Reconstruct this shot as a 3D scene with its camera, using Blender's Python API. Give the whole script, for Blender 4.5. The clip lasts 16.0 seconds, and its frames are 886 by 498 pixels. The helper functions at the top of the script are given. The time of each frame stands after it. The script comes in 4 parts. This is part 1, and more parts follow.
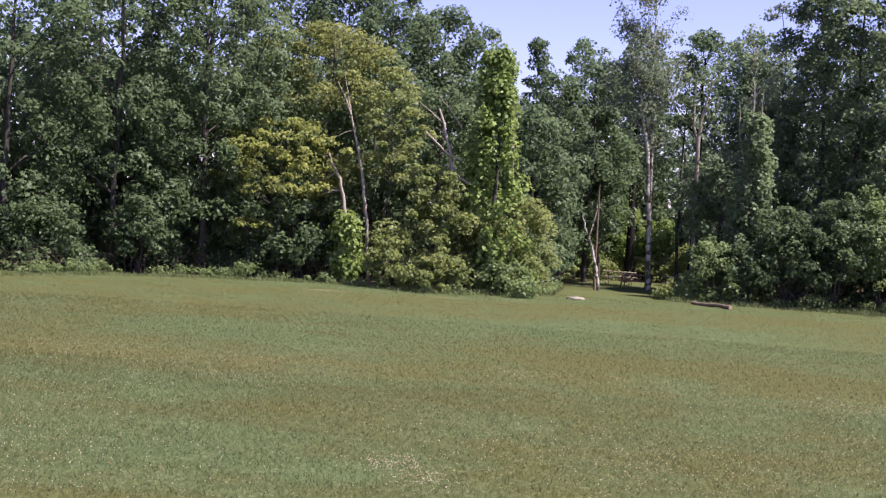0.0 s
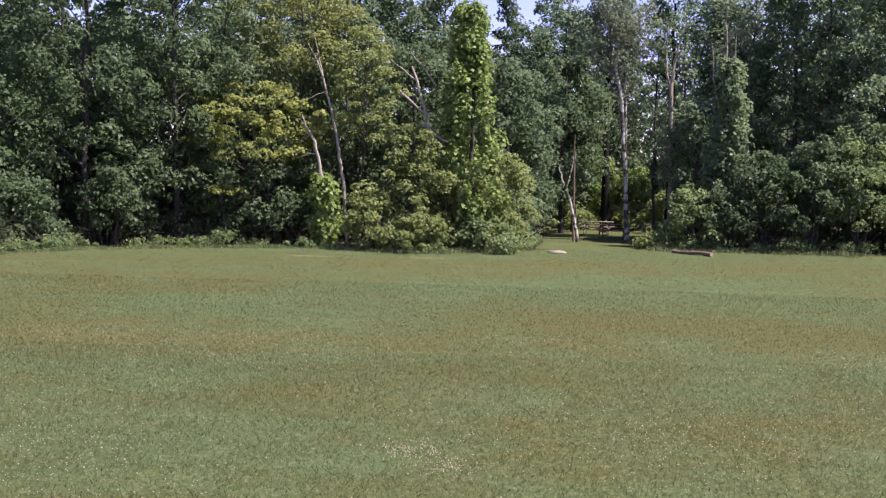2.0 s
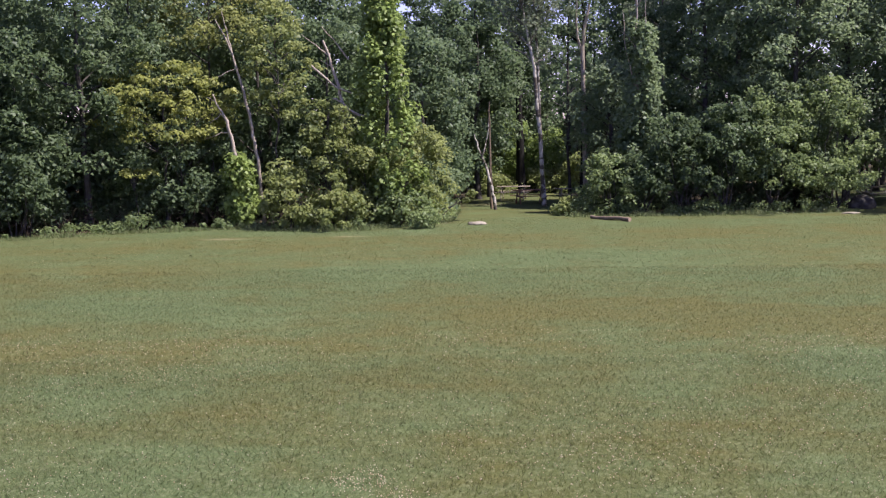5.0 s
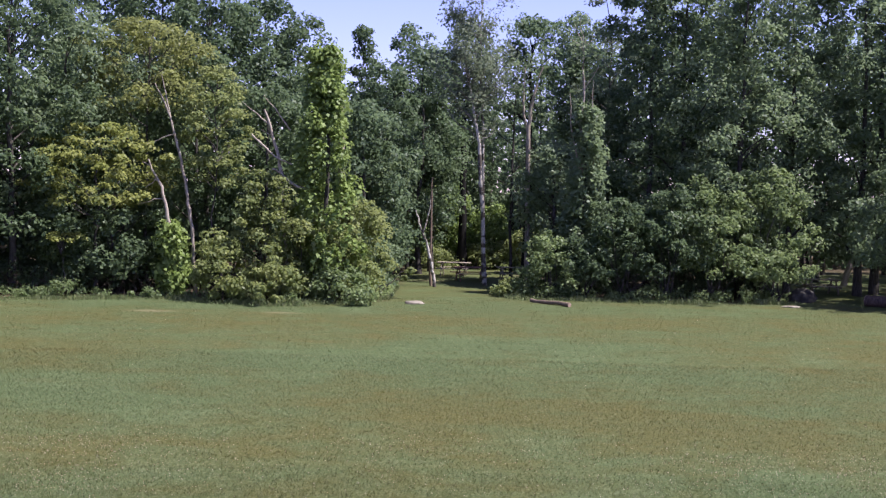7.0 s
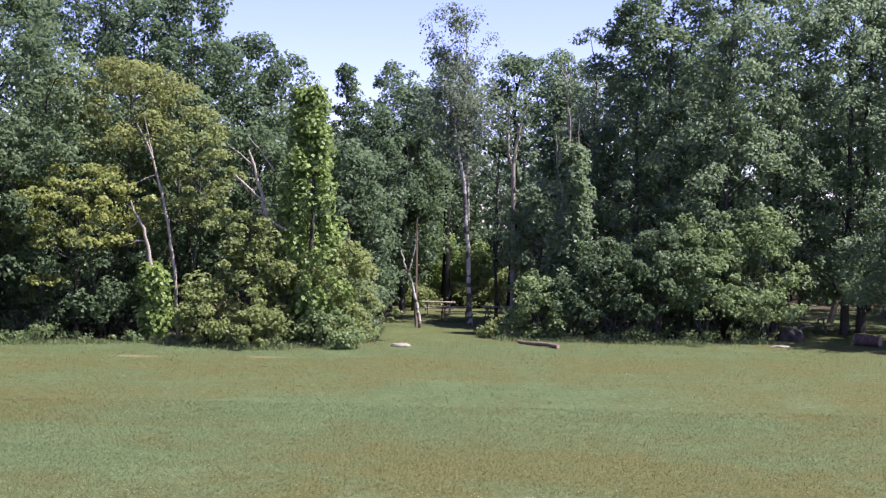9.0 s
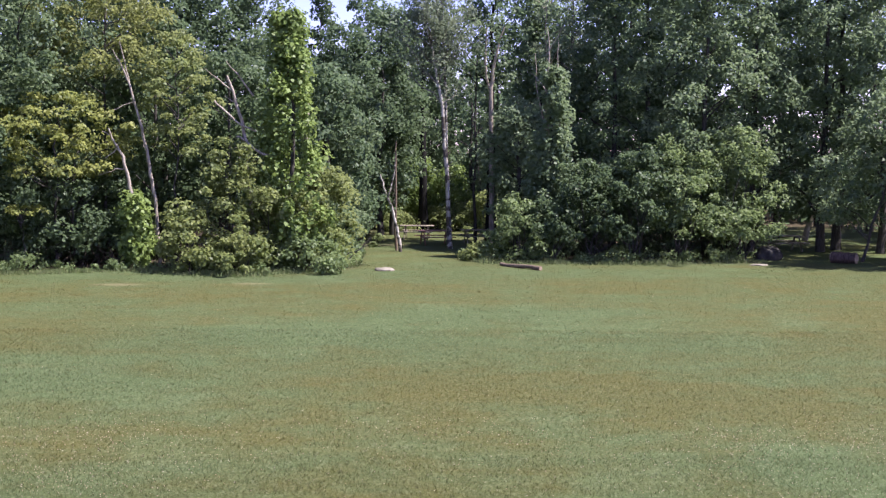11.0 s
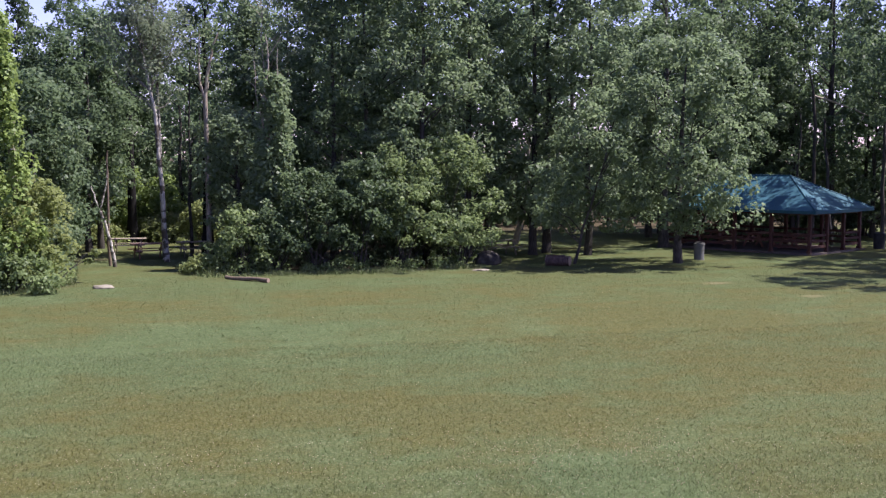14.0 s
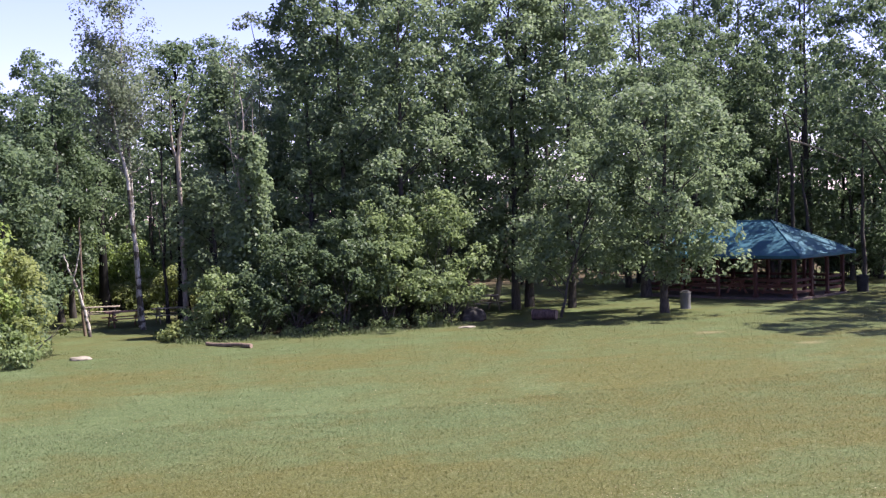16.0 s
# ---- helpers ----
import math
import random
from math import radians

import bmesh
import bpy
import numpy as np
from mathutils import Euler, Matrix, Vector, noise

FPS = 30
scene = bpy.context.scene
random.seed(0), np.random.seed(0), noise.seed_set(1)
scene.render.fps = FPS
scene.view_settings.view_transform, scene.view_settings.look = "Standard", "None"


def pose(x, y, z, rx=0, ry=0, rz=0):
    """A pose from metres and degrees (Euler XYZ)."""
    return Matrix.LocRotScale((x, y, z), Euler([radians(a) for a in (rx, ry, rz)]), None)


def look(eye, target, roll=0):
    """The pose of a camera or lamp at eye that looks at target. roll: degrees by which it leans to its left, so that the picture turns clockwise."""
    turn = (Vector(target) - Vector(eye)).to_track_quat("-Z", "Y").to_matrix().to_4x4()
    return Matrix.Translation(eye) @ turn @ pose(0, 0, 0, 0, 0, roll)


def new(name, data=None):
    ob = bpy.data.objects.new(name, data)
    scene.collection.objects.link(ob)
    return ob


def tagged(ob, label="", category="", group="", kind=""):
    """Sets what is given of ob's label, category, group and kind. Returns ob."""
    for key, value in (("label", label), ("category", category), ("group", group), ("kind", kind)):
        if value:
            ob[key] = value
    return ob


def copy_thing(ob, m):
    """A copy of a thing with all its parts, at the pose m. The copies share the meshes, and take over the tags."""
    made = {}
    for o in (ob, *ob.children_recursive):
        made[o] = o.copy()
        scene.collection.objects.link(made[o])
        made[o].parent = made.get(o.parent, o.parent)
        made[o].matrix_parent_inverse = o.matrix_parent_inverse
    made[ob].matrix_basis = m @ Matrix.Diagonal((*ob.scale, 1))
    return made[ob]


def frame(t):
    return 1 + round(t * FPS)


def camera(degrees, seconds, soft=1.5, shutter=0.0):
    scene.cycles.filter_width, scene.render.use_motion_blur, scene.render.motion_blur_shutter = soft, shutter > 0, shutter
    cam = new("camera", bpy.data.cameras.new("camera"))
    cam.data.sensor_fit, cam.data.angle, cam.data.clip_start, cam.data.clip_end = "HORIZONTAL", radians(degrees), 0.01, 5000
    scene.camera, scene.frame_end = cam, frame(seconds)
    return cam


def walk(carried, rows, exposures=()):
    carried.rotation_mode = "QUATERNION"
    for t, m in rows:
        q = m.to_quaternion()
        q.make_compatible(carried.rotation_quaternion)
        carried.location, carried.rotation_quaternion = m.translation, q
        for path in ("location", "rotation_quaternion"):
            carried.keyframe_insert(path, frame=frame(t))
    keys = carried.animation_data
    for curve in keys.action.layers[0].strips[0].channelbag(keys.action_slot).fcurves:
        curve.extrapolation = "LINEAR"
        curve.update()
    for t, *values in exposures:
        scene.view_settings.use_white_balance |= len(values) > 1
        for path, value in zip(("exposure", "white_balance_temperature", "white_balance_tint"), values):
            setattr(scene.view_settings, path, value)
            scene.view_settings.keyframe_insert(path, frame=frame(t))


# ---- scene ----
# ---------------------------------------------------------------- camera
cam = camera(39.8, 16.0, soft=1.3)


def aim(eye, yaw, pitch, roll):
    """A camera pose from its eye and yaw (to the left), pitch (up) and roll in degrees."""
    turn = Euler((radians(90 + pitch), 0, radians(yaw)), "XYZ").to_matrix().to_4x4()
    return Matrix.Translation(eye) @ turn @ Matrix.Rotation(radians(roll), 4, "Z")


PATH = [
    (0, (0.000, 0.000, 2.943), 9.643, -1.227, 3.357),
    (0.5, (-0.071, 0.124, 2.981), 8.135, -2.031, 2.901),
    (1, (-0.181, 0.193, 3.056), 8.079, -2.546, 2.464),
    (1.5, (-0.355, 0.229, 3.170), 8.293, -3.006, 1.735),
    (2, (-0.527, 0.222, 3.284), 8.102, -3.493, 0.945),
    (2.5, (-0.710, 0.224, 3.404), 6.964, -4.012, -0.056),
    (3, (-0.845, 0.214, 3.543), 6.494, -4.495, -0.930),
    (3.5, (-0.947, 0.235, 3.684), 6.221, -5.206, -1.102),
    (4, (-0.976, 0.302, 3.837), 5.671, -5.557, -1.343),
    (4.2, (-0.977, 0.337, 3.910), 5.517, -5.549, -1.551),
    (6.3, (-0.672, 1.163, 4.350), 1.367, -5.969, 0.819),
    (6.5, (-0.686, 1.326, 4.444), 1.334, -6.126, 0.957),
    (6.7, (-0.705, 1.488, 4.545), 1.332, -5.900, 1.128),
    (6.8, (-0.714, 1.569, 4.595), 1.331, -5.170, 1.214),
    (6.9, (-0.723, 1.650, 4.646), 1.330, -3.850, 1.299),
    (7, (-0.733, 1.731, 4.696), 1.330, -2.686, 1.385),
    (7.1, (-0.750, 1.777, 4.698), 1.395, -1.500, 1.446),
    (7.2, (-0.767, 1.824, 4.700), 1.460, -1.250, 1.507),
    (7.5, (-0.819, 1.965, 4.706), 1.655, -1.010, 1.689),
    (8, (-0.877, 2.153, 4.814), 1.620, -1.209, 1.671),
    (8.5, (-1.027, 2.316, 4.969), 1.941, -0.947, 1.312),
    (9, (-1.133, 2.325, 5.009), 0.314, -1.121, 1.157),
    (9.5, (-1.349, 2.360, 5.074), -0.643, -2.075, 0.076),
    (9.7, (-1.412, 2.375, 5.109), -0.976, -2.089, -0.030),
    (11.8, (-1.977, 2.136, 5.018), -1.345, -5.919, 0.460),
    (12, (-2.009, 2.113, 5.052), -1.672, -5.268, 0.578),
    (12.2, (-2.093, 2.125, 5.093), -5.570, -4.757, 0.873),
    (12.3, (-2.135, 2.131, 5.114), -8.105, -4.664, 1.021),
    (12.4, (-2.178, 2.137, 5.135), -10.393, -4.613, 1.169),
    (12.5, (-2.220, 2.144, 5.156), -12.294, -4.617, 1.316),
    (13, (-2.602, 2.433, 5.188), -13.835, -4.671, 0.676),
    (13.5, (-2.881, 2.776, 5.209), -15.018, -4.916, 0.512),
    (14, (-3.113, 3.156, 5.231), -15.656, -4.440, 0.010),
    (14.5, (-3.356, 3.594, 5.279), -14.705, -3.523, -0.699),
    (14.8, (-3.433, 3.805, 5.252), -13.393, -2.444, -1.249),
    (15, (-3.485, 3.947, 5.233), -13.163, -2.264, -1.616),
    (15.5, (-3.527, 4.233, 5.259), -15.096, -1.844, -1.437),
    (16, (-3.637, 4.468, 5.266), -17.375, -1.885, -1.832),
]
EXPOSURES = [(0, 1.34, 6250, 21), (1, 1.33, 6220, 21), (2, 1.32, 6130, 21), (4.2, 1.27, 6080, 21), (6.3, 1.26, 5950, 21), (7.0, 1.2, 5820, 21), (7.5, 1.31, 5740, 21), (9, 1.51, 5780, 21), (9.7, 1.5, 5840, 21),
             (12, 1.43, 5840, 21), (12.5, 1.34, 5800, 21), (14, 1.26, 5880, 21), (15, 1.38, 5880, 21), (16, 1.61, 6050, 21)]
walk(cam, [(t, aim(eye, yaw, pitch, roll)) for t, eye, yaw, pitch, roll in PATH], EXPOSURES)

# ---------------------------------------------------------------- light
SUN = Vector((0.5, -0.1, 0.86)).normalized()
world = bpy.data.worlds.new("world")
scene.world = world
world.use_nodes = True
wn = world.node_tree.nodes
sky = wn.new("ShaderNodeTexSky")
sky.sky_type = "NISHITA"
sky.sun_disc = False
sky.sun_elevation = math.asin(SUN.z)
sky.sun_rotation = math.atan2(SUN.x, SUN.y)
sky.air_density, sky.dust_density, sky.ozone_density = 0.9, 0.3, 4.0
wn["Background"].inputs["Strength"].default_value = 0.1
haze = wn.new("ShaderNodeMix")
haze.data_type, haze.blend_type = "RGBA", "MULTIPLY"
haze.inputs[0].default_value, haze.inputs[7].default_value = 1.0, (1.07, 0.79, 0.98, 1.0)
world.node_tree.links.new(sky.outputs["Color"], haze.inputs[6])
world.node_tree.links.new(haze.outputs[2], wn["Background"].inputs["Color"])
sun_data = bpy.data.lights.new("sun", "SUN")
sun_data.energy, sun_data.angle, sun_data.color = 4.8, radians(0.6), (1.0, 0.93, 0.8)
sun = new("sun", sun_data)
sun.matrix_world = look(SUN * 100, (0, 0, 0))

# ---------------------------------------------------------------- materials


class Mat:
    """A small helper round a node material with one Principled shader."""

    def __init__(self, name, rough=0.8, spec=0.3):
        self.m = bpy.data.materials.new(name)
        self.m.use_nodes = True
        self.t = self.m.node_tree
        self.b = self.t.nodes["Principled BSDF"]
        self.b.inputs["Roughness"].default_value = rough
        self.b.inputs["Specular IOR Level"].default_value = spec

    def n(self, kind, **values):
        node = self.t.nodes.new(kind)
        for key, value in values.items():
            node.inputs[key.replace("_", " ")].default_value = value
        return node

    def l(self, a, b):
        self.t.links.new(a, b)

    def noise(self, scale, detail=4.0, vec=None, rough=0.55):
        node = self.n("ShaderNodeTexNoise", Scale=scale, Detail=detail, Roughness=rough)
        if vec is not None:
            self.l(vec, node.inputs["Vector"])
        return node.outputs["Fac"]

    def span(self, fac, lo, hi, a=0.0, b=1.0):
        node = self.n("ShaderNodeMapRange", From_Min=lo, From_Max=hi, To_Min=a, To_Max=b)
        self.l(fac, node.inputs["Value"])
        return node.outputs["Result"]

    def math(self, op, a, b):
        node = self.t.nodes.new("ShaderNodeMath")
        node.operation = op
        for i, v in enumerate((a, b)):
            if isinstance(v, (int, float)):
                node.inputs[i].default_value = v
            else:
                self.l(v, node.inputs[i])
        return node.outputs[0]

    def mix(self, fac, a, b, blend="MIX"):
        node = self.t.nodes.new("ShaderNodeMix")
        node.data_type, node.blend_type = "RGBA", blend
        for i, v in ((0, fac), (6, a), (7, b)):
            if isinstance(v, tuple):
                node.inputs[i].default_value = (*v, 1.0)
            elif isinstance(v, (int, float)):
                node.inputs[i].default_value = v
            else:
                self.l(v, node.inputs[i])
        return node.outputs[2]

    def position(self, sx=1.0, sy=1.0, sz=1.0):
        geo = self.t.nodes.new("ShaderNodeNewGeometry")
        mp = self.n("ShaderNodeMapping", Scale=(sx, sy, sz))
        self.l(geo.outputs["Position"], mp.inputs["Vector"])
        return mp.outputs["Vector"]

    def local(self, sx=1.0, sy=1.0, sz=1.0):
        co = self.t.nodes.new("ShaderNodeTexCoord")
        mp = self.n("ShaderNodeMapping", Scale=(sx, sy, sz))
        self.l(co.outputs["Object"], mp.inputs["Vector"])
        return mp.outputs["Vector"]

    def island(self):
        return self.t.nodes.new("ShaderNodeNewGeometry").outputs["Random Per Island"]

    def chance(self):
        return self.t.nodes.new("ShaderNodeObjectInfo").outputs["Random"]

    def bump(self, fac, strength, distance):
        node = self.n("ShaderNodeBump", Strength=strength, Distance=distance)
        self.l(fac, node.inputs["Height"])
        self.l(node.outputs["Normal"], self.b.inputs["Normal"])

    def base(self, colour):
        self.l(colour, self.b.inputs["Base Color"])
        return self


def leaf_material(name, dark, mid, light, through_fac=0.5):
    """Leaves: colour from leaf to leaf, from bough to bough and from tree to tree; light shines through them."""
    k = Mat(name, rough=0.5, spec=0.26)
    dark, mid, light = (tuple(v * g for v, g in zip(c, (1.16, 1.13, 1.28))) for c in (dark, mid, light))
    some = k.island()
    leaf = k.mix(k.span(some, 0.0, 0.8), tuple(v * 0.8 for v in dark), mid)
    leaf = k.mix(k.span(some, 0.82, 0.86), leaf, tuple(v * 1.06 for v in light))
    bough = k.noise(0.55, 3, k.position())
    colour = k.mix(k.span(bough, 0.42, 0.7), leaf, light)
    spray = k.noise(1.7, 2, k.position())
    colour = k.mix(k.span(spray, 0.36, 0.5, 0.45, 0.0), colour, dark)
    colour = k.mix(k.math("MULTIPLY", k.chance(), 0.4), colour, k.mix(0.5, mid, light))
    k.base(colour)
    tr = k.n("ShaderNodeBsdfTranslucent")
    k.l(k.mix(0.5, colour, tuple(min(1.0, v * 1.5) for v in light)), tr.inputs["Color"])
    mixer = k.n("ShaderNodeMixShader", Fac=through_fac)
    k.l(k.b.outputs["BSDF"], mixer.inputs[1])
    k.l(tr.outputs["BSDF"], mixer.inputs[2])
    k.l(mixer.outputs["Shader"], k.t.nodes["Material Output"].inputs["Surface"])
    return k.m


def bark_material(name, dark, light, patch=None):
    k = Mat(name, rough=0.9, spec=0.15)
    v = k.position(6, 6, 1.2)
    ridges = k.noise(3.0, 5, v)
    colour = k.mix(k.span(ridges, 0.35, 0.65), dark, light)
    if patch:
        colour = k.mix(k.span(k.noise(1.3, 3, k.position(1, 1, 1.6)), 0.5, 0.56), colour, patch)
    k.base(colour)
    k.bump(ridges, 0.6, 0.02)
    return k.m


def wood_material(name, a, b, grain=(2, 14, 14), rough=0.75):
    k = Mat(name, rough=rough, spec=0.25)
    g = k.noise(2.5, 5, k.local(*grain))
    colour = k.mix(k.span(g, 0.3, 0.7), a, b)
    k.base(k.mix(k.math("MULTIPLY", k.chance(), 0.4), colour, b))
    k.bump(g, 0.3, 0.004)
    return k.m


# dry or bare spots of the lawn: x, y, half width, half depth
BARE = ((-12.6, 46.9, 0.9, 0.4), (-7.8, 47.3, 0.6, 0.3), (22.3, 42.8, 0.55, 0.3), (20.9, 47.8, 0.6, 0.4), (-2.9, 66.0, 0.9, 0.5), (32.2, 77.6, 2.6, 0.9))


# greener and browner stretches of the lawn: x, y, half width, half depth, greener (1) or browner (0)
STRETCHES = ((-8.6, 19.4, 2.2, 1.3, 1), (-6.2, 13.9, 3.0, 2.2, 1), (-10.8, 23.2, 3.2, 1.7, 0), (-9.5, 29.0, 4.2, 2.0, 1), (-2.9, 19.1, 1.8, 1.7, 0), (0.6, 27.2, 4.6, 2.2, 0), (2.9, 21.4, 2.2, 1.5, 1), (1.5, 16.2, 1.8, 1.2, 0),
             (-15.0, 35.0, 4.5, 2.4, 0), (-5.0, 34.6, 6.0, 2.8, 1), (1.0, 39.0, 5.0, 2.6, 1), (5.2, 34.0, 2.6, 1.5, 1), (6.3, 47.6, 6.0, 2.2, 0), (4.4, 41.6, 3.0, 1.3, 0), (-11.8, 43.8, 6.0, 1.8, 0), (-3.0, 46.6, 5.0, 1.6, 0), (12.2, 37.4, 5.0, 3.4, 0),
             (5.0, 27.0, 4.0, 2.4, 0), (13.4, 28.4, 5.0, 3.4, 0), (6.0, 20.5, 2.6, 1.5, 1), (9.5, 21.6, 2.6, 1.6, 0), (16.5, 43.5, 6.0, 2.4, 0), (-2.2, 24.2, 2.6, 1.4, 0), (1.2, 20.8, 1.6, 1.0, 0), (20.0, 36.0, 5.0, 3.0, 0), (-10.0, 49.5, 9.0, 1.4, 1), (3.0, 51.8, 9.0, 1.8, 1))


def grass_colour(k):
    """Mown lawn: broad bands of green and straw brown, mottled, with worn spots, and leaf litter under the wood."""
    fine = k.noise(16.0, 5, k.position(1, 0.6, 1), 0.7)
    tuft = k.noise(3.2, 4, k.position(1, 0.8, 1), 0.6)
    band = k.noise(0.13, 3, k.position(0.9, 1.5, 1), 0.5)
    mott = k.noise(0.6, 5, k.position(0.8, 1.2, 1), 0.65)
    green = k.mix(k.span(mott, 0.35, 0.65), (0.050, 0.073, 0.026), (0.069, 0.096, 0.036))
    brown = k.mix(k.span(mott, 0.35, 0.65), (0.073, 0.067, 0.016), (0.066, 0.068, 0.019))
    both = k.math("ADD", k.math("MULTIPLY", band, 0.45), k.math("MULTIPLY", mott, 0.55))
    place = k.t.nodes.new("ShaderNodeNewGeometry").outputs["Position"]
    ragged = k.math("MULTIPLY", k.math("SUBTRACT", k.noise(0.3, 6, k.position(), 0.68), 0.5), 4.2)
    for x, y, a, b, more in STRETCHES:
        mp = k.n("ShaderNodeMapping", Location=(-x / a, -y / b, 0), Scale=(1 / a, 1 / b, 0))
        k.l(place, mp.inputs["Vector"])
        far = k.t.nodes.new("ShaderNodeVectorMath")
        far.operation = "LENGTH"
        k.l(mp.outputs["Vector"], far.inputs[0])
        both = k.math("ADD", both, k.span(k.math("ADD", far.outputs["Value"], ragged), 0.3, 1.55, 0.115 if more else -0.115, 0.0))
    colour = k.mix(k.span(both, 0.36, 0.63), brown, green)
    colour = k.mix(k.span(k.noise(0.21, 2, k.position(1.2, 1.8, 1)), 0.58, 0.75, 0, 0.6), colour, (0.085, 0.118, 0.05))
    colour = k.mix(k.span(tuft, 0.38, 0.54, 0.26, 0.0), colour, (0.040, 0.048, 0.016))
    colour = k.mix(k.span(tuft, 0.54, 0.68, 0.0, 0.3), colour, (0.115, 0.132, 0.058))
    grain = k.noise(42.0, 3, k.position(1, 0.7, 1), 0.7)
    colour = k.mix(k.span(grain, 0.42, 0.56, 0.2, 0.0), colour, (0.03, 0.038, 0.012))
    colour = k.mix(k.span(grain, 0.55, 0.68, 0.0, 0.32), colour, (0.2, 0.2, 0.125))
    colour = k.mix(k.span(fine, 0.42, 0.53, 0.22, 0.0), colour, (0.028, 0.034, 0.011))
    colour = k.mix(k.span(fine, 0.52, 0.63, 0.0, 0.34), colour, (0.192, 0.194, 0.118))
    geo = k.t.nodes.new("ShaderNodeNewGeometry")
    wob = k.math("MULTIPLY", k.math("SUBTRACT", k.noise(1.2, 3, k.position()), 0.5), 1.2)
    for x, y, a, b in BARE:
        mp = k.n("ShaderNodeMapping", Location=(-x / a, -y / b, 0), Scale=(1 / a, 1 / b, 0))
        k.l(geo.outputs["Position"], mp.inputs["Vector"])
        far = k.t.nodes.new("ShaderNodeVectorMath")
        far.operation = "LENGTH"
        k.l(mp.outputs["Vector"], far.inputs[0])
        spot = k.span(k.math("ADD", far.outputs["Value"], wob), 0.4, 1.4, 0.35, 0.0)
        colour = k.mix(spot, colour, (0.24, 0.19, 0.115))
    sep = k.t.nodes.new("ShaderNodeSeparateXYZ")
    k.l(geo.outputs["Position"], sep.inputs[0])
    x, y = sep.outputs["X"], k.math("ADD", sep.outputs["Y"], k.math("MULTIPLY", wob, 1.5))
    left = k.math("MULTIPLY", k.span(x, -5.0, -4.0, 1, 0), k.span(y, 52.5, 53.5))
    far_left = k.math("MULTIPLY", k.span(x, -20.0, -19.0, 1, 0), k.span(k.math("ADD", y, k.math("MULTIPLY", x, 0.75)), 33.5, 34.5))
    middle = k.math("MULTIPLY", k.math("MULTIPLY", k.span(x, 1.5, 2.5), k.span(x, 13.0, 14.0, 1, 0)), k.span(y, 56.0, 57.0))
    deep = k.span(y, 78.0, 84.0)
    wood = k.math("MAXIMUM", k.math("MAXIMUM", left, far_left), k.math("MAXIMUM", middle, deep))
    litter = k.mix(k.noise(5.0, 5, k.position()), (0.04, 0.032, 0.02), (0.09, 0.068, 0.042))
    return k.mix(wood, colour, litter)


def lawn_material():
    k = Mat("lawn", rough=0.9, spec=0.1)
    k.base(grass_colour(k))
    k.bump(k.noise(40, 4, k.position(), 0.7), 0.45, 0.02)
    return k.m


def blade_material():
    k = Mat("grass_blades", rough=0.6, spec=0.25)
    c = grass_colour(k)
    pale = k.mix(0.3, k.mix(1.0, c, (1.9, 1.85, 1.8), "MULTIPLY"), (0.2, 0.19, 0.1))
    colour = k.mix(k.span(k.island(), 0.2, 0.9), k.mix(1.0, c, (0.92, 0.95, 0.88), "MULTIPLY"), pale)
    k.base(colour)
    tr = k.n("ShaderNodeBsdfTranslucent")
    k.l(colour, tr.inputs["Color"])
    mixer = k.n("ShaderNodeMixShader", Fac=0.58)
    k.l(k.b.outputs["BSDF"], mixer.inputs[1])
    k.l(tr.outputs["BSDF"], mixer.inputs[2])
    k.l(mixer.outputs["Shader"], k.t.nodes["Material Output"].inputs["Surface"])
    return k.m


LAWN, BLADES = lawn_material(), blade_material()
OAK = leaf_material("oak_leaves", (0.048, 0.078, 0.035), (0.08, 0.12, 0.05), (0.112, 0.156, 0.068))
MAPLE = leaf_material("maple_leaves", (0.073, 0.110, 0.054), (0.118, 0.166, 0.076), (0.169, 0.222, 0.104))
HAZEL = leaf_material("hazel_leaves", (0.078, 0.116, 0.044), (0.132, 0.182, 0.066), (0.182, 0.236, 0.088))
YELLOW = leaf_material("yellowing_leaves", (0.11, 0.142, 0.036), (0.195, 0.225, 0.058), (0.27, 0.29, 0.08))
LOCUST = leaf_material("locust_leaves", (0.1, 0.126, 0.036), (0.165, 0.19, 0.056), (0.225, 0.245, 0.074))
OLIVE = leaf_material("olive_leaves", (0.094, 0.130, 0.040), (0.155, 0.197, 0.060), (0.225, 0.255, 0.083))
VINE = leaf_material("vine_leaves", (0.072, 0.118, 0.028), (0.132, 0.19, 0.046), (0.205, 0.27, 0.07), 0.36)
ASPEN = leaf_material("aspen_leaves", (0.078, 0.108, 0.058), (0.118, 0.152, 0.082), (0.155, 0.186, 0.108))
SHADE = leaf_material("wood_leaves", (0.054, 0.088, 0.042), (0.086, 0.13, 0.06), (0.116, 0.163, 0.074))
BARK = bark_material("bark", (0.036, 0.032, 0.029), (0.082, 0.073, 0.065))
PALE = bark_material("pale_bark", (0.2, 0.165, 0.135), (0.4, 0.345, 0.285))
BIRCH = bark_material("birch_bark", (0.28, 0.255, 0.22), (0.54, 0.5, 0.44), (0.085, 0.072, 0.06))
DEAD = bark_material("dead_twigs", (0.1, 0.075, 0.055), (0.2, 0.15, 0.11))
TWIG = bark_material("grey_twigs", (0.12, 0.11, 0.095), (0.23, 0.21, 0.18))
# near-black, with the shade on the clearing's two trunks put into the colour
SHADEDBARK = bark_material("shaded_bark", (0.008, 0.0074, 0.007), (0.015, 0.0138, 0.013))
BRUSH = bark_material("brown_canes", (0.05, 0.038, 0.028), (0.11, 0.082, 0.06))


# ---------------------------------------------------------------- mesh helpers


